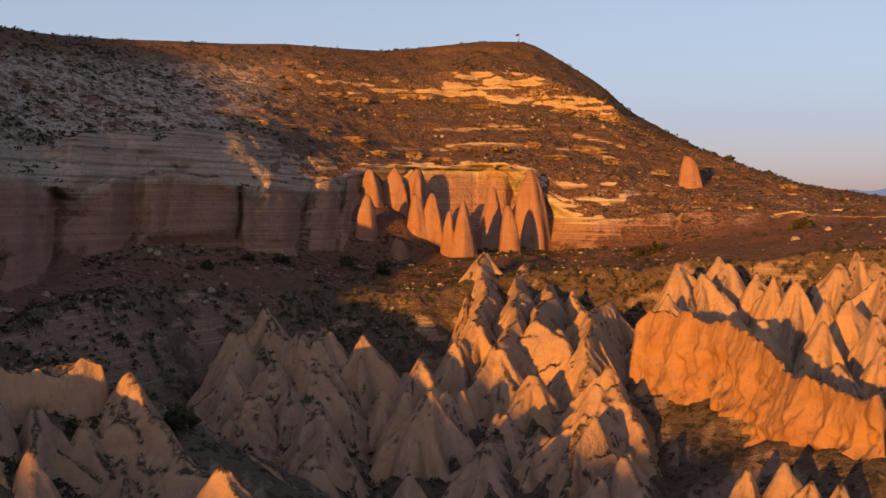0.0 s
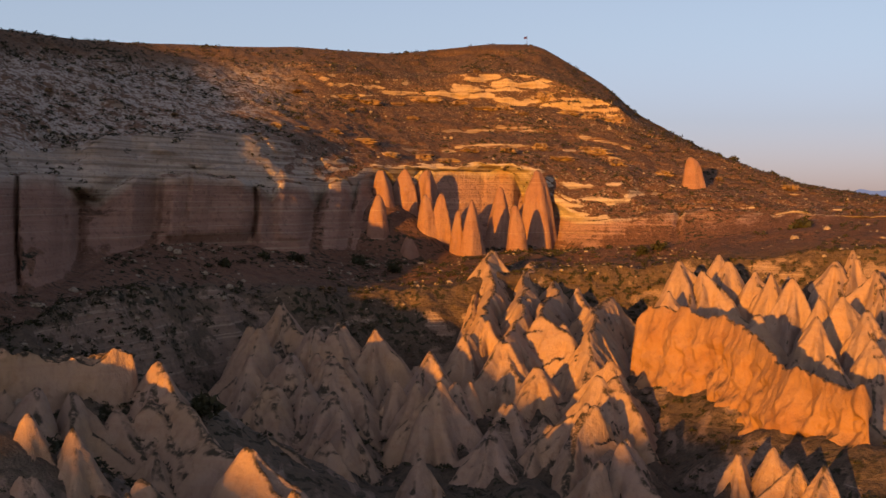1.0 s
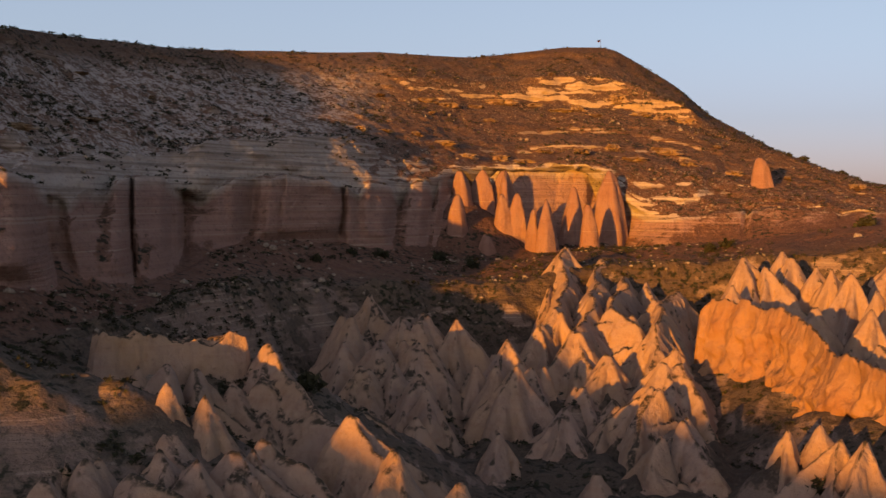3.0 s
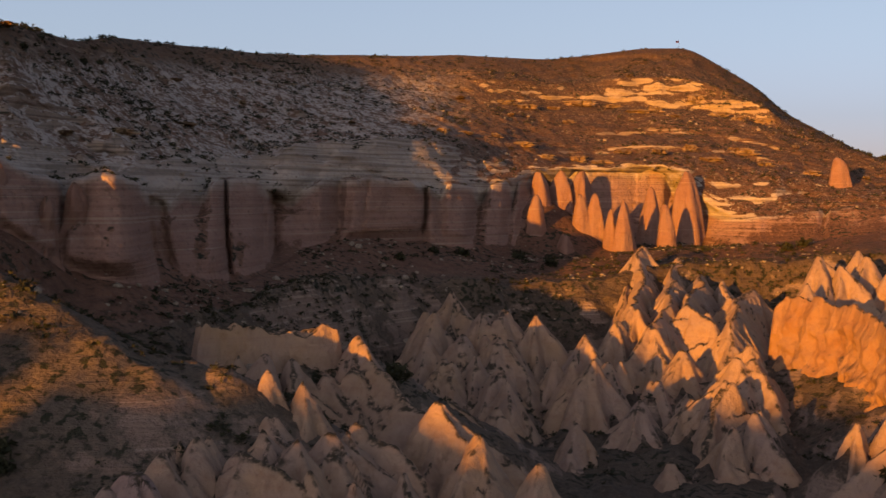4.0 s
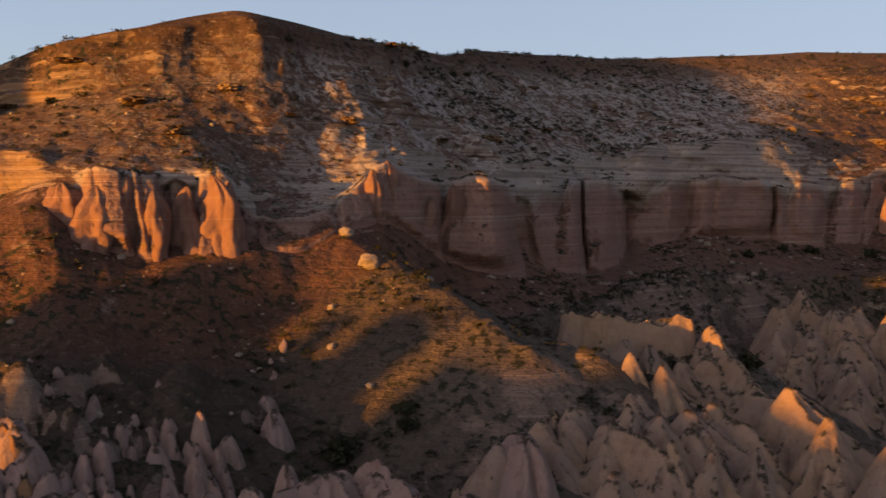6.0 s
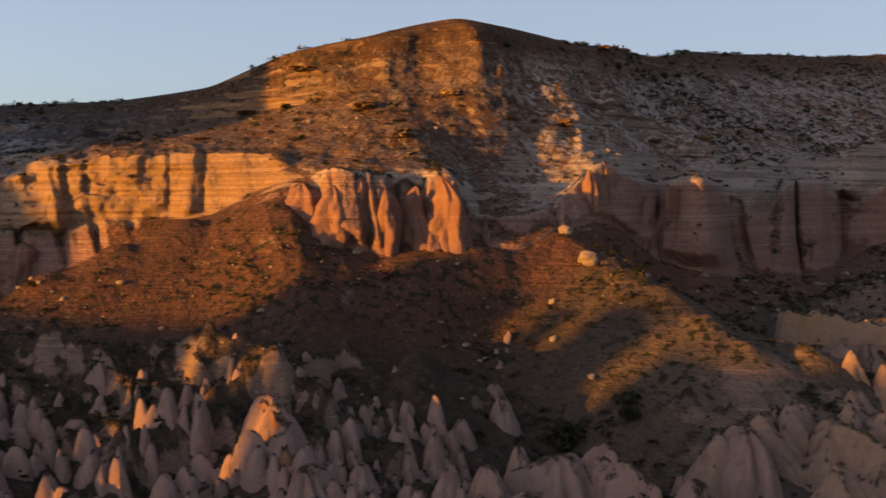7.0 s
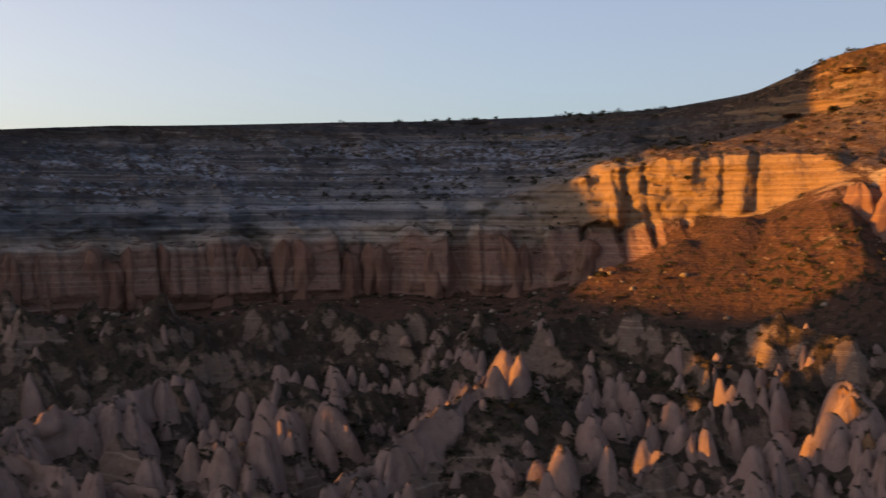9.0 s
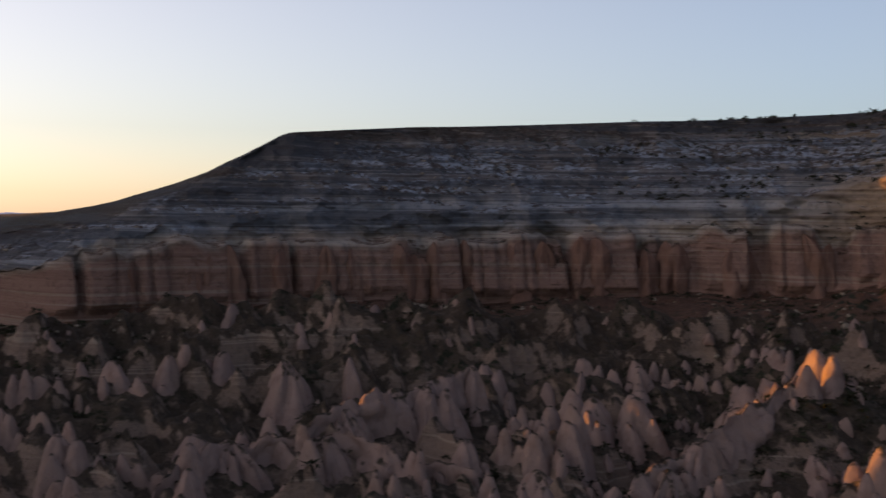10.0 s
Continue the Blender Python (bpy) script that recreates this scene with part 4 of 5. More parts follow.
def crowd(name, cell, slope, sharp, front, blunt, warp, material, ribs=(), swell=0.0):
    """Stones that grow together: each owns the part of the surface where it stands highest."""
    tips = sorted(crowds[name], key=lambda p: math.hypot(p[0] - CENTRE[0], p[1] - CENTRE[1]))
    single = 290
    t = np.array(tips)
    gx = np.arange(t[:, 0].min() - 30, t[:, 0].max() + 30, cell)
    gy = np.arange(t[:, 1].min() - 45, t[:, 1].max() + 25, cell)
    # the ground below, on the same net
    near = (X > gx[0] - 8) & (X < gx[-1] + 8) & (Y > gy[0] - 8) & (Y < gy[-1] + 8)
    nx, ny = int((gx[-1] - gx[0]) / 2) + 2, int((gy[-1] - gy[0]) / 2) + 2
    ix = np.clip(((X[near] - gx[0]) / 2).round().astype(int), 0, nx - 1)
    iy = np.clip(((Y[near] - gy[0]) / 2).round().astype(int), 0, ny - 1)
    total, count = np.zeros((nx, ny)), np.zeros((nx, ny))
    np.add.at(total, (ix, iy), Z[near])
    np.add.at(count, (ix, iy), 1)
    for _ in range(40):
        if (count > 0).all():
            break
        pt, pc = np.pad(total, 1), np.pad(count, 1)
        st = sum(pt[a:a + nx, b:b + ny] for a in range(3) for b in range(3))
        sc = sum(pc[a:a + nx, b:b + ny] for a in range(3) for b in range(3))
        gap = count == 0
        total[gap], count[gap] = st[gap], sc[gap]
    low = total / np.maximum(count, 1)
    fx, fy = (gx - gx[0]) / 2, (gy - gy[0]) / 2
    ax, ay = fx.astype(int), fy.astype(int)
    wx, wy = (fx - ax)[:, None], (fy - ay)[None, :]
    bx, by = np.minimum(ax + 1, nx - 1), np.minimum(ay + 1, ny - 1)
    G = ((low[np.ix_(ax, ay)] * (1 - wx) + low[np.ix_(bx, ay)] * wx) * (1 - wy)
         + (low[np.ix_(ax, by)] * (1 - wx) + low[np.ix_(bx, by)] * wx) * wy)
    PX, PY = np.meshgrid(gx, gy, indexing="ij")

    def shift(x, y):
        return warp * fbm(x / 17.0, y / 17.0, 0.3, 4, 0.5), warp * fbm(x / 17.0, y / 17.0, 7.3, 4, 0.5)

    SX, SY = shift(PX, PY)
    best, own = np.full(PX.shape, -1e9), np.full(PX.shape, -1)
    for k, (x, y, top, rad) in enumerate(tips):
        st, fr = slope * rng.uniform(0.8, 1.25), front * rng.uniform(0.75, 1.3)
        slim = max(1.0, 5.0 / rad) ** 1.2
        reach = max(top - 30, 8) / (0.75 * st / front) + 4
        if swell:
            reach = rad * (math.sqrt(slope ** 2 + 4 * swell * max(top - 34, 8) / (rad * slim)) - slope) / (2 * swell) * 1.15 * fr + 3
        i0, i1 = np.searchsorted(gx, (x - reach, x + reach))
        j0, j1 = np.searchsorted(gy, (y - reach, y + reach))
        sl = np.s_[i0:i1, j0:j1]
        ox, oy = shift(np.array([x]), np.array([y]))
        dx, dy = PX[sl] + SX[sl] - x - ox, PY[sl] + SY[sl] - y - oy
        a = math.atan2(CENTRE[1] + 10 - y, CENTRE[0] - x) + rng.normal(0, 0.3)
        d = np.hypot(dx, dy)
        # ribs run down from the tip, the longest towards the valley, with gullies between them
        fall = np.full(d.shape, 1e9)
        for turn, flat in () if swell else ((0, fr), (0.75, 0.5 + 0.5 * fr), (-0.75, 0.5 + 0.5 * fr), (1.6, 1.0), (-1.6, 1.0), (2.4, 1.0), (-2.4, 1.0), (3.14, 1.1)):
            w = a + turn + rng.normal(0, 0.16)
            u, v = dx * math.cos(w) + dy * math.sin(w), dy * math.cos(w) - dx * math.sin(w)
            lean = st / flat * rng.uniform(0.85, 1.2)
            u = np.where(u > 0, u * lean, -u * st * 1.6)
            b = 0.14 * rad
            fall = np.minimum(fall, u + sharp * (np.sqrt(v * v + b * b) - b) + 0.5 * np.abs(vnoise(u / 6.0, k * 3.3 + turn, 0.0)))
        b = blunt * rad * slim
        fall = slim * fall
        fall = np.where(fall < 4 * b, fall * fall / (8 * b) + fall * 0.5, fall)
        cu, cv = dx / (d + 1e-6), dy / (d + 1e-6)
        thin = np.abs(vnoise(cu * 4.6 + k * 3.1, cv * 4.6, d / 22.0 + 3))
        if swell:    # rounded thumbs instead of ribbed tents
            w = a
            u, v = dx * math.cos(w) + dy * math.sin(w), dy * math.cos(w) - dx * math.sin(w)
            q = np.hypot(np.where(u > 0, u / fr, u), v) / rad
            q = (np.sqrt(q * q + blunt * blunt) - blunt) * (1 + 0.3 * vnoise(cu * 1.3 - k, cv * 1.3, 0.5))
            groove = 1 - smooth(np.abs(vnoise(cu * 1.9 + k * 7.1, cv * 1.9, d / 30.0)), 0.0, 0.3)
            fall = rad * slim * (slope * q + swell * q * q) + groove * np.minimum(0.5 * d, 0.6 * rad)
        h = top - fall - (1 - smooth(thin, 0.0, 0.3)) * np.minimum(0.22 * d, 1.5)
        win = h > best[sl]
        best[sl] = np.where(win, h, best[sl])
        own[sl] = np.where(win, k, own[sl])
    for crest in ribs:
        c = np.array(crest)
        k += 1
        drop = max(c[0, 2] - (24 if not swell else 40), 10)
        i0, i1 = np.searchsorted(gx, (c[:, 0].min() - drop, c[:, 0].max() + drop))
        j0, j1 = np.searchsorted(gy, (c[:, 1].min() - drop, c[:, 1].max() + drop))
        sl = np.s_[i0:i1, j0:j1]
        wx, wy = PX[sl] + SX[sl], PY[sl] + SY[sl]
        run, h = 0.0, np.full(wx.shape, -1e9)
        for (x0, y0, z0), (x1, y1, z1) in zip(crest, crest[1:]):
            ln = math.hypot(x1 - x0, y1 - y0)
            u = ((wx - x0) * (x1 - x0) + (wy - y0) * (y1 - y0)) / ln
            t1 = np.clip(u / ln, 0, 1)
            side = (wx - x0) * (y1 - y0) - (wy - y0) * (x1 - x0)
            v = np.hypot(wx - x0 - (x1 - x0) * t1, wy - y0 - (y1 - y0) * t1)
            away = run + u
            flute = np.abs(vnoise(away / 5.0 + 2.0 * vnoise(v / 9.0, k * 1.7, 0.0), k * 5.3 + np.sign(side), v / 30.0))
            fine = np.abs(vnoise(away / 2.2 + 1.5 * vnoise(v / 6.0, k * 2.7, 0.0), k * 3.3 + np.sign(side), v / 25.0))
            steep = 1.4 + (1.1 * (1 - smooth(flute, 0.0, 0.4)) + 0.4 * (1 - smooth(fine, 0.0, 0.3))) * smooth(v, 0.3, 4.0)
            tip = z0 + (z1 - z0) * t1 + 1.1 * (np.abs(vnoise(away / 7.0, k * 2.9, 0.4)) - 0.3)
            h = np.maximum(h, tip - steep * (np.sqrt(v * v + 0.5) - 0.7))
            run += ln
        win = h > best[sl]
        best[sl] = np.where(win, h, best[sl])
        own[sl] = np.where(win, k, own[sl])
    best = best + 0.22 * fbm(PX / 3.0, PY / 3.0, best / 5.0, 3) + 0.35 * smooth(vnoise(PX / 60.0, PY / 60.0, best / 2.1), 0.05, 0.25)
    seen = best > G - 0.8
    best = np.maximum(best, G - 5.0)
    inside = seen[:-1, :-1] | seen[1:, :-1] | seen[1:, 1:] | seen[:-1, 1:]
    nj = len(gy)
    # chips cut off from their stone go to the stone round them
    mine = np.where(inside, own[:-1, :-1], -1)
    for k in range(len(tips) + len(ribs)):
        qi, qj = np.nonzero(mine == k)
        cells, body = set(zip(qi.tolist(), qj.tolist())), set()
        while len(cells) > len(body):
            todo = [cells.pop()]
            piece = set(todo)
            while todo:
                ci, cj = todo.pop()
                for nb in ((ci + 1, cj), (ci - 1, cj), (ci, cj + 1), (ci, cj - 1)):
                    if nb in cells:
                        cells.remove(nb)
                        piece.add(nb)
                        todo.append(nb)
            body = piece if len(piece) > len(body) else body
        mine[qi, qj] = -2
        if len(body) > 12:
            qi, qj = np.array(sorted(body)).T
            mine[qi, qj] = k
    for _ in range(60):
        wide = np.pad(mine, 1, constant_values=-1)
        orphan = mine == -2
        for nb in (wide[2:, 1:-1], wide[:-2, 1:-1], wide[1:-1, 2:], wide[1:-1, :-2]):
            mine = np.where((mine == -2) & (nb >= 0), nb, mine)
        if (orphan == (mine == -2)).all():
            break
    if not ribs:    # the farther ones of a great crowd stay joined
        mine = np.where(mine > single, single, mine)
    for k, (x, y, *_) in enumerate(tips + [r[0] for r in ribs]):
        qi, qj = np.nonzero(mine == k)
        if len(qi) < 12:
            continue
        q = np.stack([qi * nj + qj, (qi + 1) * nj + qj, (qi + 1) * nj + qj + 1, qi * nj + qj + 1], -1)
        ids, inv = np.unique(q, return_inverse=True)
        base = float(best.ravel()[ids].min())
        co = np.stack([PX.ravel()[ids] - x, PY.ravel()[ids] - y, best.ravel()[ids] - base], -1)
        me = bpy.data.meshes.new(name)
        me.from_pydata(co.tolist(), [], inv.reshape(-1, 4).tolist())
        me.polygons.foreach_set("use_smooth", np.ones(len(q), bool))
        me.materials.append(material)
        ob = new(name, me)
        ob.location = (x, y, base)
        if k == single and not ribs:
            ob.name = "far_spires"
            tagged(ob, "crowd of lesser pinkish tuff spires below the cliff", "rock spires", kind="stuff")
        else:
            tagged(ob, *LABELS[name])


crowd("rock_cone", 0.6, 1.4, 2.3, 1.7, 0.04, 1.9, TUFF, APEX_RIBS + MID_RIBS + SHADE_RIBS + SPUR_RIBS + NEAR_RIBS)
crowd("rock_spire", 0.45, 0.9, 2.0, 1.7, 0.2, 1.9, PINK_TUFF, (), 1.5)
crowd("red_spire", 0.6, 1.1, 2.0, 1.2, 0.15, 2.6, RED_TUFF, (), 2.7)


# ---- rock fins: crests with furrowed flanks ----
def fin(name, crest, drop, label, flat=0.0, seed=0, nu=240, nv=80, rough=1.0, material=None):
    c = np.array(crest)
    d = np.r_[0, np.cumsum(np.hypot(*np.diff(c[:, :2], axis=0).T))]
    u = np.linspace(0, d[-1], nu)
    px, py, pz, pw = (np.interp(u, d, c[:, k]) for k in range(4))
    k = np.exp(-0.5 * (np.arange(-8, 9) / 3.5) ** 2)
    k /= k.sum()
    px, py, pw = (np.convolve(np.pad(a, 8, mode="edge"), k, mode="valid") for a in (px, py, pw))
    tx, ty = np.gradient(px), np.gradient(py)
    ln = np.hypot(tx, ty)
    nx, ny = -ty / ln, tx / ln
    v = np.linspace(-1, 1, nv)[None, :]
    U = u[:, None]
    side = np.sign(v)
    prof = np.clip((np.abs(v) - flat) / (1 - flat), 0, 1)
    bend = U + 5.0 * vnoise(U / 14.0, v * 2.0, seed)
    furrow = (np.abs(vnoise(bend / 11.0 + side * 9 + seed, v * 1.6, 2.0)) * 2 - 0.6) + 0.6 * fbm(bend / 6.0, v * 3.0, seed + 0.5, 3)
    w = pw[:, None] * np.abs(v) ** 1.15 * (1 + 0.45 * furrow * np.abs(v) ** 1.2)
    ends = smooth(np.minimum(U, d[-1] - U), 0, 5.0)
    crown = 1.4 * fbm(U / 6.0 + seed, 0.3, 0.0, 3) + 0.5 * vnoise(U / 1.5, 0.0, seed)
    zz = pz[:, None] + crown * (1 - 0.5 * prof) - drop * prof ** 0.85 - (1 - ends) * drop * 0.8 + 0.9 * fbm(U / 5, v * 5, 1.0, 4)
    fx0, fy0 = px[:, None] + nx[:, None] * w * side, py[:, None] + ny[:, None] * w * side
    lump = rough * (2.6 * fbm(fx0 / 10.0, fy0 / 10.0, zz / 7.0, 4) + 1.2 * ridged(fx0 / 6.0 + zz / 9.0, fy0 / 6.0, zz / 14.0, 2)) * smooth(np.abs(v), 0.02, 0.2)
    return grid_mesh(name, fx0 + nx[:, None] * lump * side, fy0 + ny[:, None] * lump * side, zz, None, material or TUFF), label


ob, lab = fin("rock_fin", BIG_FIN, 40.0, "", 0.05, 3, 300, 100, 1.0, OCHRE)
tagged(ob, "broad pale tuff fin with a weathered orange face", "rock fin")
ob, lab = fin("flat_ridge", FLAT_RIDGE, 24.0, "", 0.36, 11, 180, 70, 0.45)
tagged(ob, "flat-topped pale tuff ridge with a notched rim", "rock ridge")
ob, lab = fin("rock_crag", LIT_CRAG, 22.0, "", 0.1, 17, 90, 36, 1.0, OCHRE)
tagged(ob, "ragged orange tuff crag with knobbly crest", "rock crag")
for k, crest in enumerate((PINK_RIDGE, SOUTH_RIDGE, LIT_RIDGE, NORTH_RIDGE)):
    ob, lab = fin("rock_ridge", crest, 20.0, "", 0.05, 23 + 7 * k, 150, 60, 1.0, PINK_TUFF)
    tagged(ob, "low crumbling pinkish tuff ridge with ragged crest", "rock ridge", "ridges of the western floor")


# ---- rounded buttresses that stand out of the red cliff ----
br_rng = np.random.default_rng(8)
th = 9.0
while th < 99.0:
    (fr,), (fz,) = along(FOOT, np.array([th]), 8, 5)
    (tr,), (tz,) = along(TOP, np.array([th]), 8, 5)
    rad = br_rng.uniform(2.4, 4.6)
    if tz - fz > 13 and br_rng.uniform() < (0.75 if 24 < th < 46 or th > 57 else 0.0):
        r = fr + (tr - fr) * br_rng.uniform(0.35, 0.75)
        x, y = CENTRE[0] - math.sin(radians(th)) * r, CENTRE[1] + math.cos(radians(th)) * r
        stone("cliff_buttress", x, y, fz + (tz - fz) * br_rng.uniform(0.75, 1.0), rad, br_rng.uniform(1.2, 1.8), None, fz - 2)
    th += math.degrees(rad * br_rng.uniform(1.2, 2.4) / fr)


# ---- added far ridge across the sun, unseen, shaped to shade the valley floor ----
sx, sy = -math.sin(radians(SUN_LEFT)), math.cos(radians(SUN_LEFT))
cc = np.linspace(-900, 700, 1600)[None, :]
prof = np.interp(cc, [-900, -700, -520, -430, -400, -370, -342, -334, -325, -318, -312, -305, -295, -262, -245, -226, -221, -217, -211, -206, -198, -192, -183, -178, -169, -165, -158, -152, -142, -134, -129, -122, -115, -100, -90, -70, -55, -40, -20, 100, 300, 700],
                 [108, 288, 313, 300, 283, 270, 256, 184, 172, 168, 162, 154, 148, 140, 138, 138, 139, 160, 159, 151, 150, 149, 146, 149, 149.5, 146, 143.5, 140.5, 139, 138, 141.5, 139, 135, 132, 130, 131, 131, 127, 126, 125, 113, 78]) + 0.8 * fbm(cc / 30.0, 0.0, 0.0, 3)
for low, high in ((-163, -157), (-197, -191), (-184.5, -180)):    # gaps cut in its crest to let sun onto the crag and spires
    prof = np.where((cc > low) & (cc < high), 108.0, prof)
dd = np.array([-160, -110, -70, -40, -15, 0, 15, 40, 80, 140, 200])[:, None]
lift = np.exp(-0.5 * (dd / 70.0) ** 2)
AX = cc * 1.0
RXX = AX * -sy + (800 + dd) * sx
RYY = AX * sx + (800 + dd) * sy
tagged(grid_mesh("shade_ridge", RXX, RYY, 46 + (prof - 46) * lift, 0.5 + 0 * RXX, GROUND), "unseen ridge added to shade the valley floor", "ridge", kind="structure")


# ---- scrub, shrubs, boulders, flag ----
def leaf_material():
    m = Mat("dry_scrub", 0.8)
    c = m.noise(m.coord(), 2.0, 3)
    return m.finish(m.ramp(c, [(0.3, (0.022, 0.026, 0.014)), (0.6, (0.042, 0.044, 0.022)), (0.8, (0.07, 0.058, 0.03))]))


def boulder_material():
    m = Mat("pale_boulder")
    c = m.noise(m.coord(), 1.2, 5)
    return m.finish(m.ramp(c, [(0.3, (0.20, 0.165, 0.135)), (0.6, (0.36, 0.31, 0.25)), (0.8, (0.42, 0.36, 0.29))]), c, 0.5, 0.3)


SCRUB, PALE = leaf_material(), boulder_material()
ball = bmesh.new()
bmesh.ops.create_icosphere(ball, subdivisions=1, radius=1.0)
BALL_V = np.array([v.co[:] for v in ball.verts])
BALL_F = np.array([[v.index for v in f.verts] for f in ball.faces])
ball.free()


def leaf_clump(n, r):
    """Corners of n small leaf triangles gathered in a low uneven dome of radius 1."""
    d = r.normal(size=(n, 3))
    d[:, 2] = np.abs(d[:, 2])
    d /= np.linalg.norm(d, axis=1)[:, None]
    c = d * r.uniform(0.45, 1.0, (n, 1)) * np.array([1, 1, 0.85])
    return (c[:, None, :] + r.normal(size=(n, 3, 3)) * 0.26).reshape(-1, 3)


def many(name, places, sizes, shape, faces, r, material, squash=0.8):
    """One mesh of many small pieces."""
    nv = len(shape[0])
    V = np.zeros((len(places), nv, 3))
    for i, (p, q) in enumerate(zip(places, sizes)):
        a = r.uniform(0, 6.28)
        v = shape[i % len(shape)] * q * np.array([1, r.uniform(0.7, 1.2), squash])
        V[i, :, 0] = v[:, 0] * math.cos(a) - v[:, 1] * math.sin(a) + p[0]
        V[i, :, 1] = v[:, 0] * math.sin(a) + v[:, 1] * math.cos(a) + p[1]
        V[i, :, 2] = v[:, 2] + p[2]
    Fc = (faces[None] + (np.arange(len(places)) * nv)[:, None, None]).reshape(-1, 3).astype(np.int32)
    me = bpy.data.meshes.new(name)
    me.vertices.add(V.shape[0] * nv)
    me.vertices.foreach_set("co", V.astype(np.float32).ravel())
    me.loops.add(Fc.size)
    me.loops.foreach_set("vertex_index", Fc.ravel())
    me.polygons.add(len(Fc))
    me.polygons.foreach_set("loop_start", np.arange(0, Fc.size, 3, dtype=np.int32))
    me.update(calc_edges=True)
    me.materials.append(material)
    return new(name, me)


def spots(n, lo, hi, r, low_angle=-21, high_angle=104):
    """Places on the land in the layers lo to hi, evenly over the ground."""
    k = (K[:-1, :-1] >= lo) & (K[:-1, :-1] < hi)
    area = np.hypot(np.diff(X, axis=0)[:, :-1], np.diff(Y, axis=0)[:, :-1]) * np.hypot(np.diff(X, axis=1)[:-1], np.diff(Y, axis=1)[:-1])
    patchy = np.clip(0.6 + fbm(X[:-1, :-1] / 30, Y[:-1, :-1] / 30, 0.0, 2), 0.02, 2)
    ang = np.degrees(np.arctan2(CENTRE[0] - X[:-1, :-1], Y[:-1, :-1] - CENTRE[1]))
    w = (area * patchy * k * (ang > low_angle) * (ang < high_angle)).ravel()
    i = r.choice(w.size, n, p=w / w.sum())
    return np.stack([X[:-1, :-1].ravel()[i] + r.uniform(-1, 1, n), Y[:-1, :-1].ravel()[i] + r.uniform(-1, 1, n), Z[:-1, :-1].ravel()[i]], -1)


r2 = np.random.default_rng(11)
clumps = [leaf_clump(22, r2) for _ in range(12)]
tri = np.arange(66).reshape(-1, 3)
low = np.concatenate([spots(3600, 0.05, 1.05, r2), spots(4200, 0.4, 2.0, r2), spots(5200, 3.0, 6.6, r2, -21, 70)])
scrub = many("scrub", low, r2.uniform(0.5, 1.9, len(low)), clumps, tri, r2, SCRUB)
tagged(scrub, "dark low scrub dotted over the slopes", "scrub", kind="stuff")
rocks = [BALL_V * r2.uniform(0.6, 1.25, (len(BALL_V), 1)) for _ in range(12)]
lie = np.concatenate([spots(2600, 0.8, 2.1, r2), spots(3000, 3.0, 5.6, r2)])
scree = many("scree", lie, 0.15 + r2.exponential(0.26, len(lie)), rocks, BALL_F, r2, PALE, 0.7)
tagged(scree, "pale fallen stones strewn over the talus", "scree", kind="stuff")


def bush_meshes(seed):
    r = np.random.default_rng(seed)
    stem = bmesh.new()
    for _ in range(5):
        a, t = r.uniform(0, 6.28), r.uniform(0.2, 0.6)
        m = Matrix.Rotation(a, 4, "Z") @ Matrix.Rotation(t, 4, "Y") @ Matrix.Translation((0, 0, 0.3))
        bmesh.ops.create_cone(stem, segments=5, radius1=0.06, radius2=0.02, depth=0.7, matrix=m)
    ms = bpy.data.meshes.new("stems")
    stem.to_mesh(ms)
    stem.free()
    ms.materials.append(BARK)
    v = leaf_clump(150, r) * np.array([1, 1, 1.1]) + np.array([0, 0, 0.15])
    v = v + 0.35 * np.repeat(r.normal(size=(150, 3)), 3, axis=0) * 0.5
    ml = bpy.data.meshes.new("foliage")
    ml.from_pydata(v.tolist(), [], np.arange(450).reshape(-1, 3).tolist())
    ml.materials.append(SCRUB)
    return ms, ml


bark = Mat("shrub_bark", 0.9)
BARK = bark.finish(bark.ramp(bark.noise(bark.coord(), 6, 3), [(0.3, (0.06, 0.045, 0.03)), (0.7, (0.11, 0.085, 0.06))]))
BUSHES = [bush_meshes(k) for k in range(5)]
for i, (x, y, z, size) in enumerate(SKY_BUSHES + FLOOR_BUSHES):
    g = height_at(x, y)
    e = new("shrub", None)
    e.matrix_world = Matrix.Translation((x, y, g - 0.1)) @ Matrix.Rotation(i * 1.7, 4, "Z") @ Matrix.Scale(size, 4)
    for nm, me in zip(("stems", "foliage"), BUSHES[i % 5]):
        new(nm, me).parent = e
    tagged(e, "dark rounded shrub on the dry slope", "shrub", "shrubs on the slopes")


def boulder_mesh(seed):
    b = bmesh.new()
    bmesh.ops.create_icosphere(b, subdivisions=3, radius=1.0)
    for v in b.verts:
        p = v.co * 1.3 + Vector((seed * 3.1, 0, 0))
        v.co *= 1 + 0.35 * noise.noise(p) + 0.12 * noise.noise(p * 3)
        v.co.z *= 0.8
    me = bpy.data.meshes.new("boulder")
    b.to_mesh(me)
    b.free()
    me.materials.append(PALE)
    return me


STONES = [boulder_mesh(k) for k in range(6)]
for i, (x, y, z, size) in enumerate(BOULDERS):
    ob = new("boulder", STONES[i % 6])
    ob.matrix_world = Matrix.Translation((x, y, height_at(x, y) + size * 0.35)) @ Matrix.Rotation(i * 2.1, 4, "Z") @ Matrix.Scale(size, 4)
    tagged(ob, "pale fallen tuff boulder on the talus", "boulder", "boulders on the slopes")

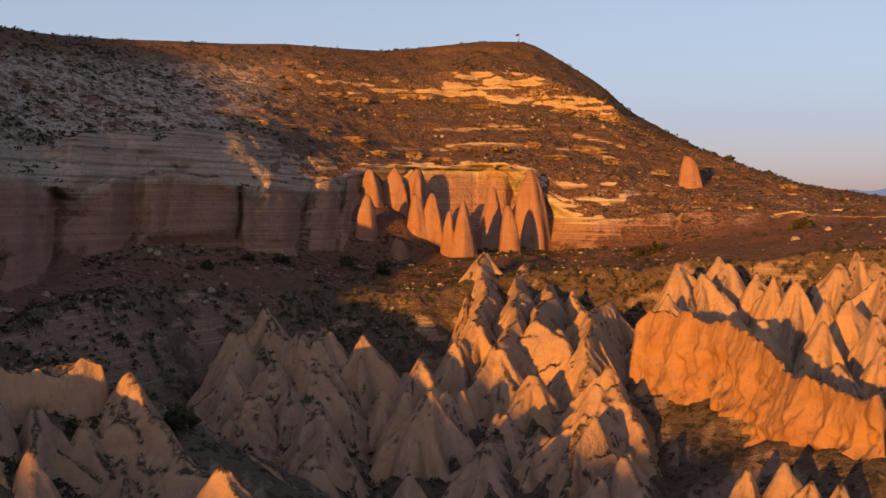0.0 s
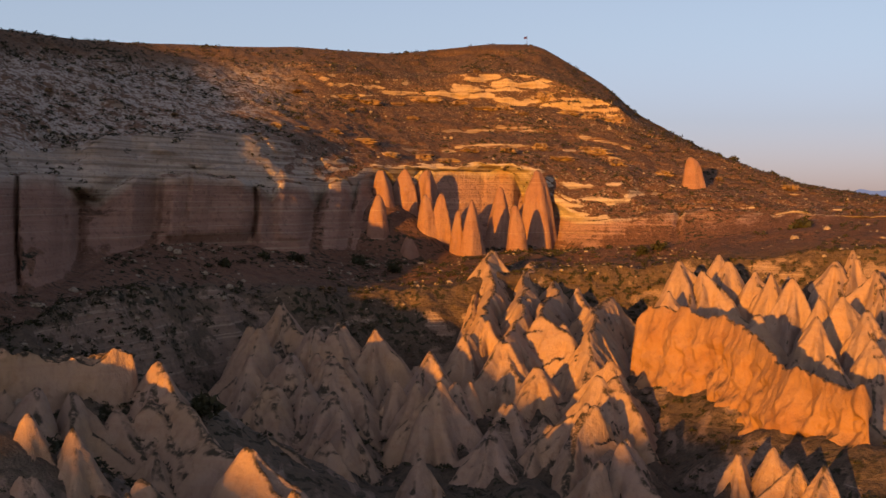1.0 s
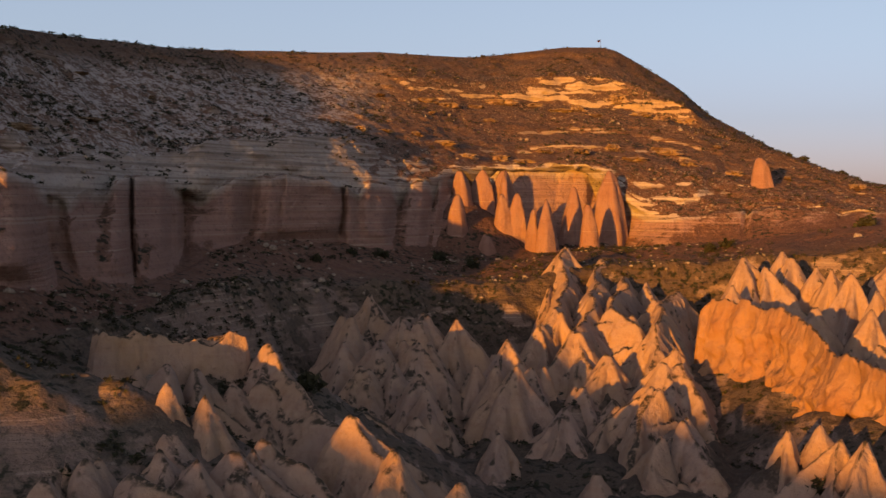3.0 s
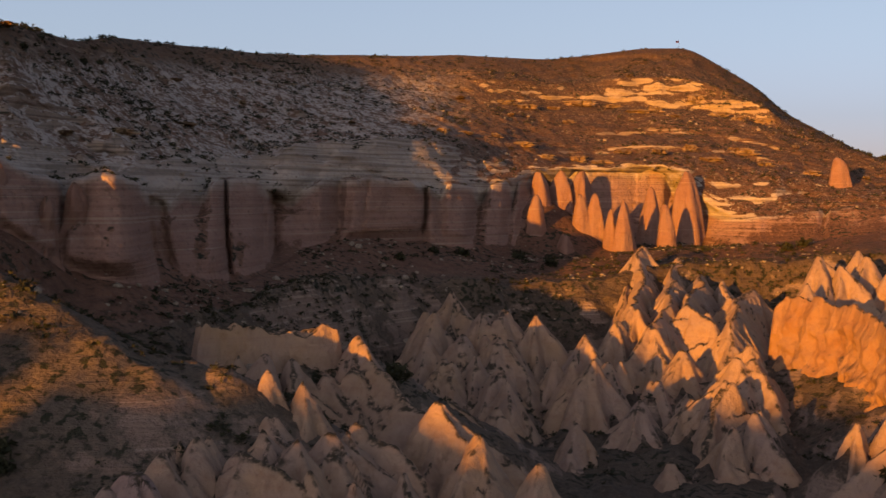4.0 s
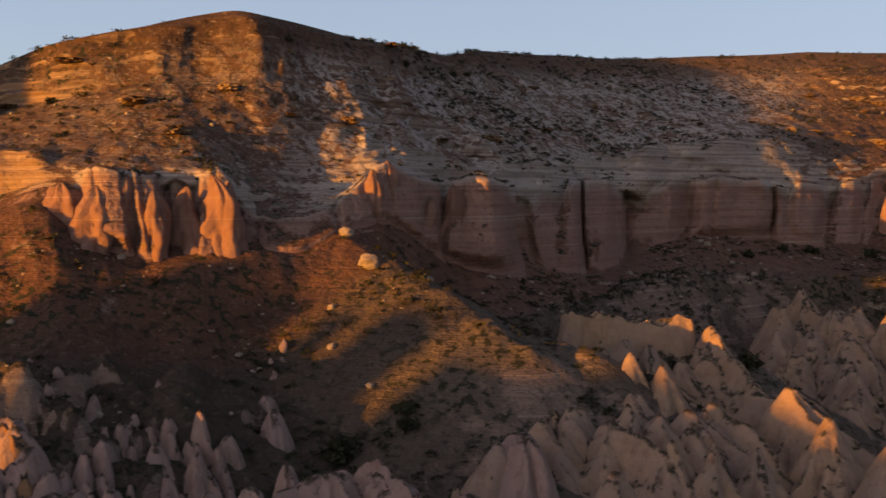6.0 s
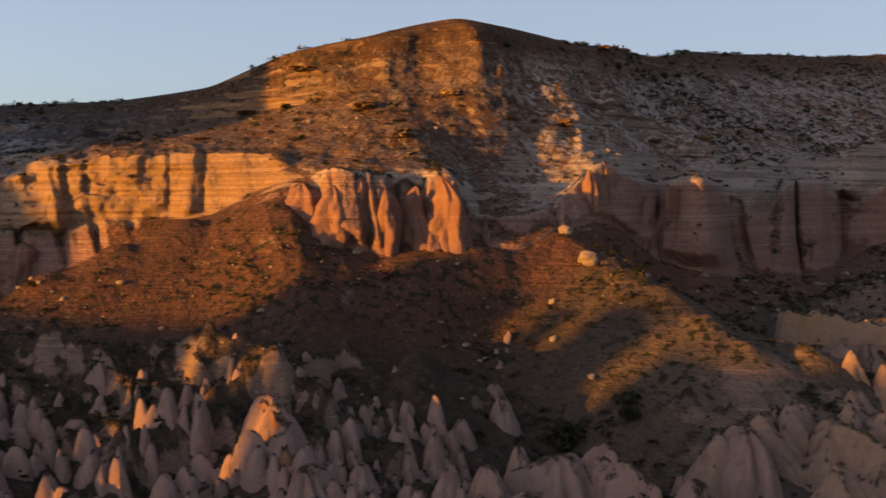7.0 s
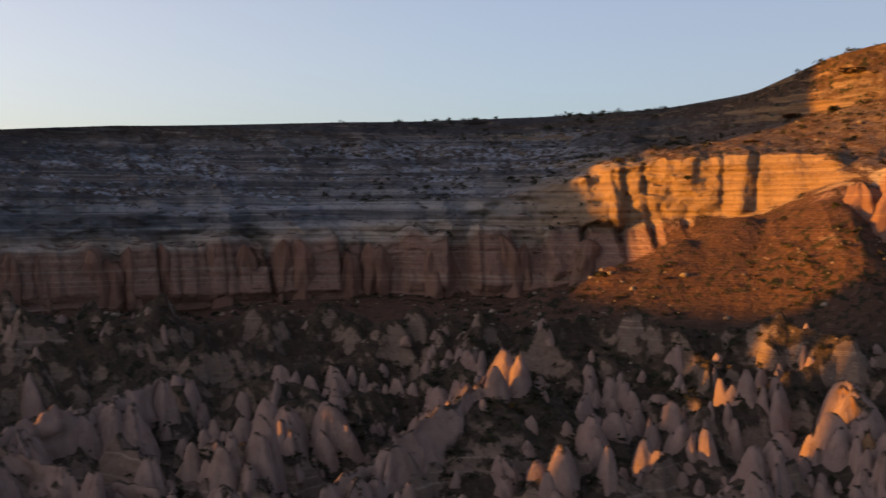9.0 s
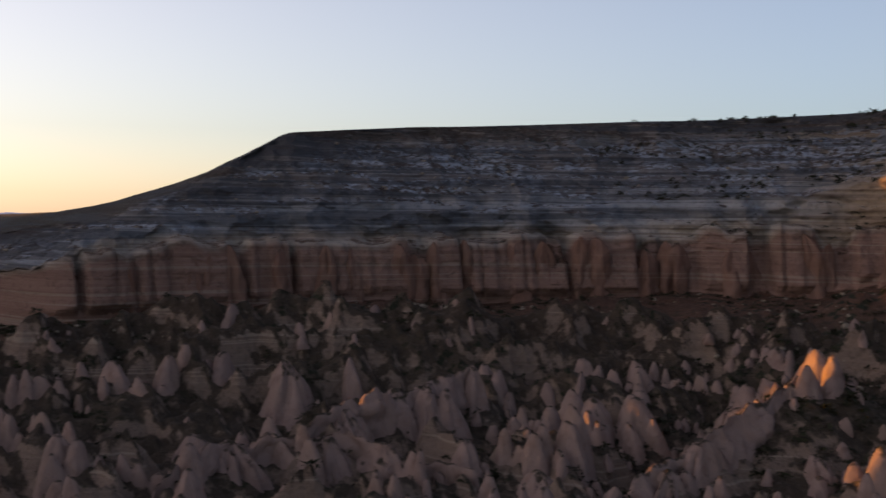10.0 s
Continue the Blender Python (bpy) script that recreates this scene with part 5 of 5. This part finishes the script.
fx, fy = 55.0, 887.0
fz = height_at(fx, fy)
pole = new("flag_pole", None)
pole.location = (fx, fy, fz)
b = bmesh.new()
bmesh.ops.create_cone(b, segments=10, radius1=0.16, radius2=0.1, depth=6.5, matrix=Matrix.Translation((0, 0, 3.0)))
bmesh.ops.create_uvsphere(b, u_segments=8, v_segments=6, radius=0.2, matrix=Matrix.Translation((0, 0, 6.3)))
me = bpy.data.meshes.new("pole")
b.to_mesh(me)
b.free()
me.materials.append(BARK)
new("pole", me).parent = pole
b = bmesh.new()
bmesh.ops.create_grid(b, x_segments=10, y_segments=5, size=0.5)
for v in b.verts:
    v.co = Vector((-0.15 - (v.co.x + 0.5) * 2.2, 0.18 * math.sin(v.co.x * 9), 5.4 + v.co.y * 1.4 - (v.co.x + 0.5) * 0.4))
bmesh.ops.solidify(b, geom=b.faces[:], thickness=0.02)
me = bpy.data.meshes.new("flag")
b.to_mesh(me)
b.free()
cloth = Mat("flag_cloth", 0.8)
me.materials.append(cloth.finish(cloth.ramp(cloth.noise(cloth.coord(), 1.0, 2), [(0.3, (0.10, 0.02, 0.02)), (0.7, (0.14, 0.03, 0.03))])))
new("flag", me).parent = pole
tagged(pole, "small flag on a pole on the summit", "flag")


# ---- small spires between the great ones ----
def plain_spire(seed, seg=11, ring=8):
    a = np.linspace(0, 2 * np.pi, seg, endpoint=False)[None, :]
    h = np.linspace(0, 1, ring)[:, None] ** 0.8
    cx, cy = np.cos(a), np.sin(a)
    rr = (1 - np.clip(h, 0, 0.99) ** (1.5 + 0.4 * (seed % 3))) ** 0.7 * (1 + 0.6 * fbm(cx * 1.4 + seed * 3.7, cy * 1.4, h * 1.5, 3))
    lean = 0.4 * vnoise(h * 1.4, seed * 2.1, 0.0)
    return np.stack([rr * cx + lean * h, rr * cy + lean * h * 0.6, 2.6 * h - 0.9 + 0 * a], -1).reshape(-1, 3)


spire_faces = []
for i in range(7):
    for j in range(11):
        a, b2 = i * 11 + j, i * 11 + (j + 1) % 11
        spire_faces += [(a, b2, b2 + 11), (a, b2 + 11, a + 11)]
spire_faces = np.array(spire_faces)
forms = [plain_spire(k) for k in range(12)]
west_lie = spots(240, 0.15, 1.15, r2, 34, 108)
west_lie = west_lie[np.hypot(west_lie[:, 0] - 2, west_lie[:, 1] + 60) > 120]
lot = many("rock_spires", west_lie, r2.uniform(0.7, 1.7, len(west_lie)), forms, spire_faces, r2, PINK_TUFF, 1.0)
lot.data.polygons.foreach_set("use_smooth", np.ones(len(lot.data.polygons), bool))
tagged(lot, "crowd of small pinkish tuff spires", "rock spires", kind="stuff")

# ---- ledges of pale rock that stand out of the upper slopes ----
def ledge_mesh(seed):
    b = bmesh.new()
    bmesh.ops.create_icosphere(b, subdivisions=4, radius=1.0)
    for v in b.verts:
        c = Vector([math.copysign(abs(k) ** 0.7, k) for k in v.co])
        p = Vector((c.x * 2.2 + seed * 5.0, c.y * 2.2, c.z * 1.2))
        step = 0.10 * math.sin(c.z * 9 + seed) * (1 if abs(v.co.z) < 0.9 else 0)
        cut = 1 + 0.45 * noise.noise(p) + 0.22 * noise.noise(p * 2.7) + step - 0.22 * max(0.0, 0.3 - abs(noise.noise(Vector((c.x * 3.0 + seed, c.y * 3.0, 0))))) / 0.3
        cut += 0.22 * noise.cell(Vector((c.x * 5.0 + seed, c.y * 5.0, c.z * 4.0))) - 0.11
        v.co = Vector((c.x * cut, c.y * cut, c.z * (1 + 0.25 * noise.noise(p * 1.4 + Vector((9, 0, 0))))))
    me = bpy.data.meshes.new("rock_ledge")
    b.to_mesh(me)
    b.free()
    me.materials.append(LEDGE)
    return me


def ledge_material():
    m = Mat("cream_ledge_rock")
    p = m.coord()
    big, fine = m.noise(p, 0.08, 4), m.noise(p, 0.9, 6, 0.65)
    strata = m.noise(m.coord((0.03, 0.03, 1.3)), 1.0, 3)
    col = m.ramp(big, [(0.3, (0.26, 0.17, 0.105)), (0.5, (0.37, 0.28, 0.18)), (0.7, (0.30, 0.19, 0.115))])
    col = m.mix(m.step(strata, 0.45, 0.6, 0, 0.6), col, (0.20, 0.13, 0.085))
    col = m.mix(m.step(fine, 0.5, 0.7, 0, 0.5), col, (0.13, 0.095, 0.065))
    return m.finish(col, m.math("ADD", fine, strata), 0.8, 0.6)


LEDGE = ledge_material()
LEDGES = [ledge_mesh(k) for k in range(9)]


def ledge(deg, between, long, high, k):
    """A ledge at an angle, between the lines WHITE, UPPER and SKY (0 to 2)."""
    th = np.array([deg])
    rows = [along(WHITE, th, 20, 8), along(UPPER, th, 25, 12), along(SKY, th, 22, 4)]
    i, f = min(int(between), 1), between - min(int(between), 1)
    r = rows[i][0][0] + (rows[i + 1][0][0] - rows[i][0][0]) * f
    x, y = CENTRE[0] - math.sin(radians(deg)) * r, CENTRE[1] + math.cos(radians(deg)) * r
    d2 = (X - x) ** 2 + (Y - y) ** 2
    z = float(Z.ravel()[np.argmin(d2)])
    ob = new("rock_ledge", LEDGES[k % 9])
    ob.matrix_world = Matrix.Translation((x, y, z)) @ Matrix.Rotation(radians(deg) + rng.normal(0, 0.25), 4, "Z") @ Matrix.Diagonal((long, rng.uniform(4, 7), high, 1))
    tagged(ob, "cream and ochre layered rock ledge on the slope", "rock ledge", "ledges of the upper slopes")


k = 0
for deg in np.arange(-7.2, 6.0, 1.2):
    corner = deg < -2.0
    ledge(deg + rng.normal(0, 0.15), 1.10 + 0.08 * math.sin(deg * 1.3) + rng.normal(0, 0.06), rng.uniform(5, 11), rng.uniform(2, 3.5) if corner else rng.uniform(1.2, 2.8), k)
    k += 1
for deg in np.arange(-9.0, 9.0, 1.3):
    ledge(deg + rng.normal(0, 0.3), rng.uniform(-0.15, 0.25), rng.uniform(3, 9), rng.uniform(1.0, 3.0), k)
    k += 1
for deg in np.r_[np.arange(-14.0, 20.0, 2.6), np.arange(20.0, 52.0, 2.6)]:
    ledge(deg + rng.normal(0, 0.4), rng.uniform(0.2, 1.3), rng.uniform(1.5, 5), rng.uniform(0.6, 1.7), k)
    k += 1

# ---- hills far away, blue haze painted into their colour and glow ----
def far_hills(name, deg0, deg1, dist, high, seed):
    th = np.radians(np.linspace(deg0, deg1, 160))[None, :]
    crest = high * (0.55 + 0.35 * fbm(th * 14.0, seed, 0.0, 4))
    rows = np.array([0.0, 0.4, 0.8, 1.0, 0.9, 0.0])[:, None]
    rad = dist + np.array([-300, -200, -80, 0, 80, 200])[:, None]
    m = Mat(name, 1.0)
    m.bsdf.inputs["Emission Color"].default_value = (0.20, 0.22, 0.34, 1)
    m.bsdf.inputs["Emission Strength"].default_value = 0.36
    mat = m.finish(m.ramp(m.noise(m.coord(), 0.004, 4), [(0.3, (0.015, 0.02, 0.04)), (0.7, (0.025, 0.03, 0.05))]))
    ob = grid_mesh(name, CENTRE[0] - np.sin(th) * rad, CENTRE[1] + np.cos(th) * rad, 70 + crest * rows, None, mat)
    return tagged(ob, "hazy blue hills on the horizon", "hills", kind="structure")


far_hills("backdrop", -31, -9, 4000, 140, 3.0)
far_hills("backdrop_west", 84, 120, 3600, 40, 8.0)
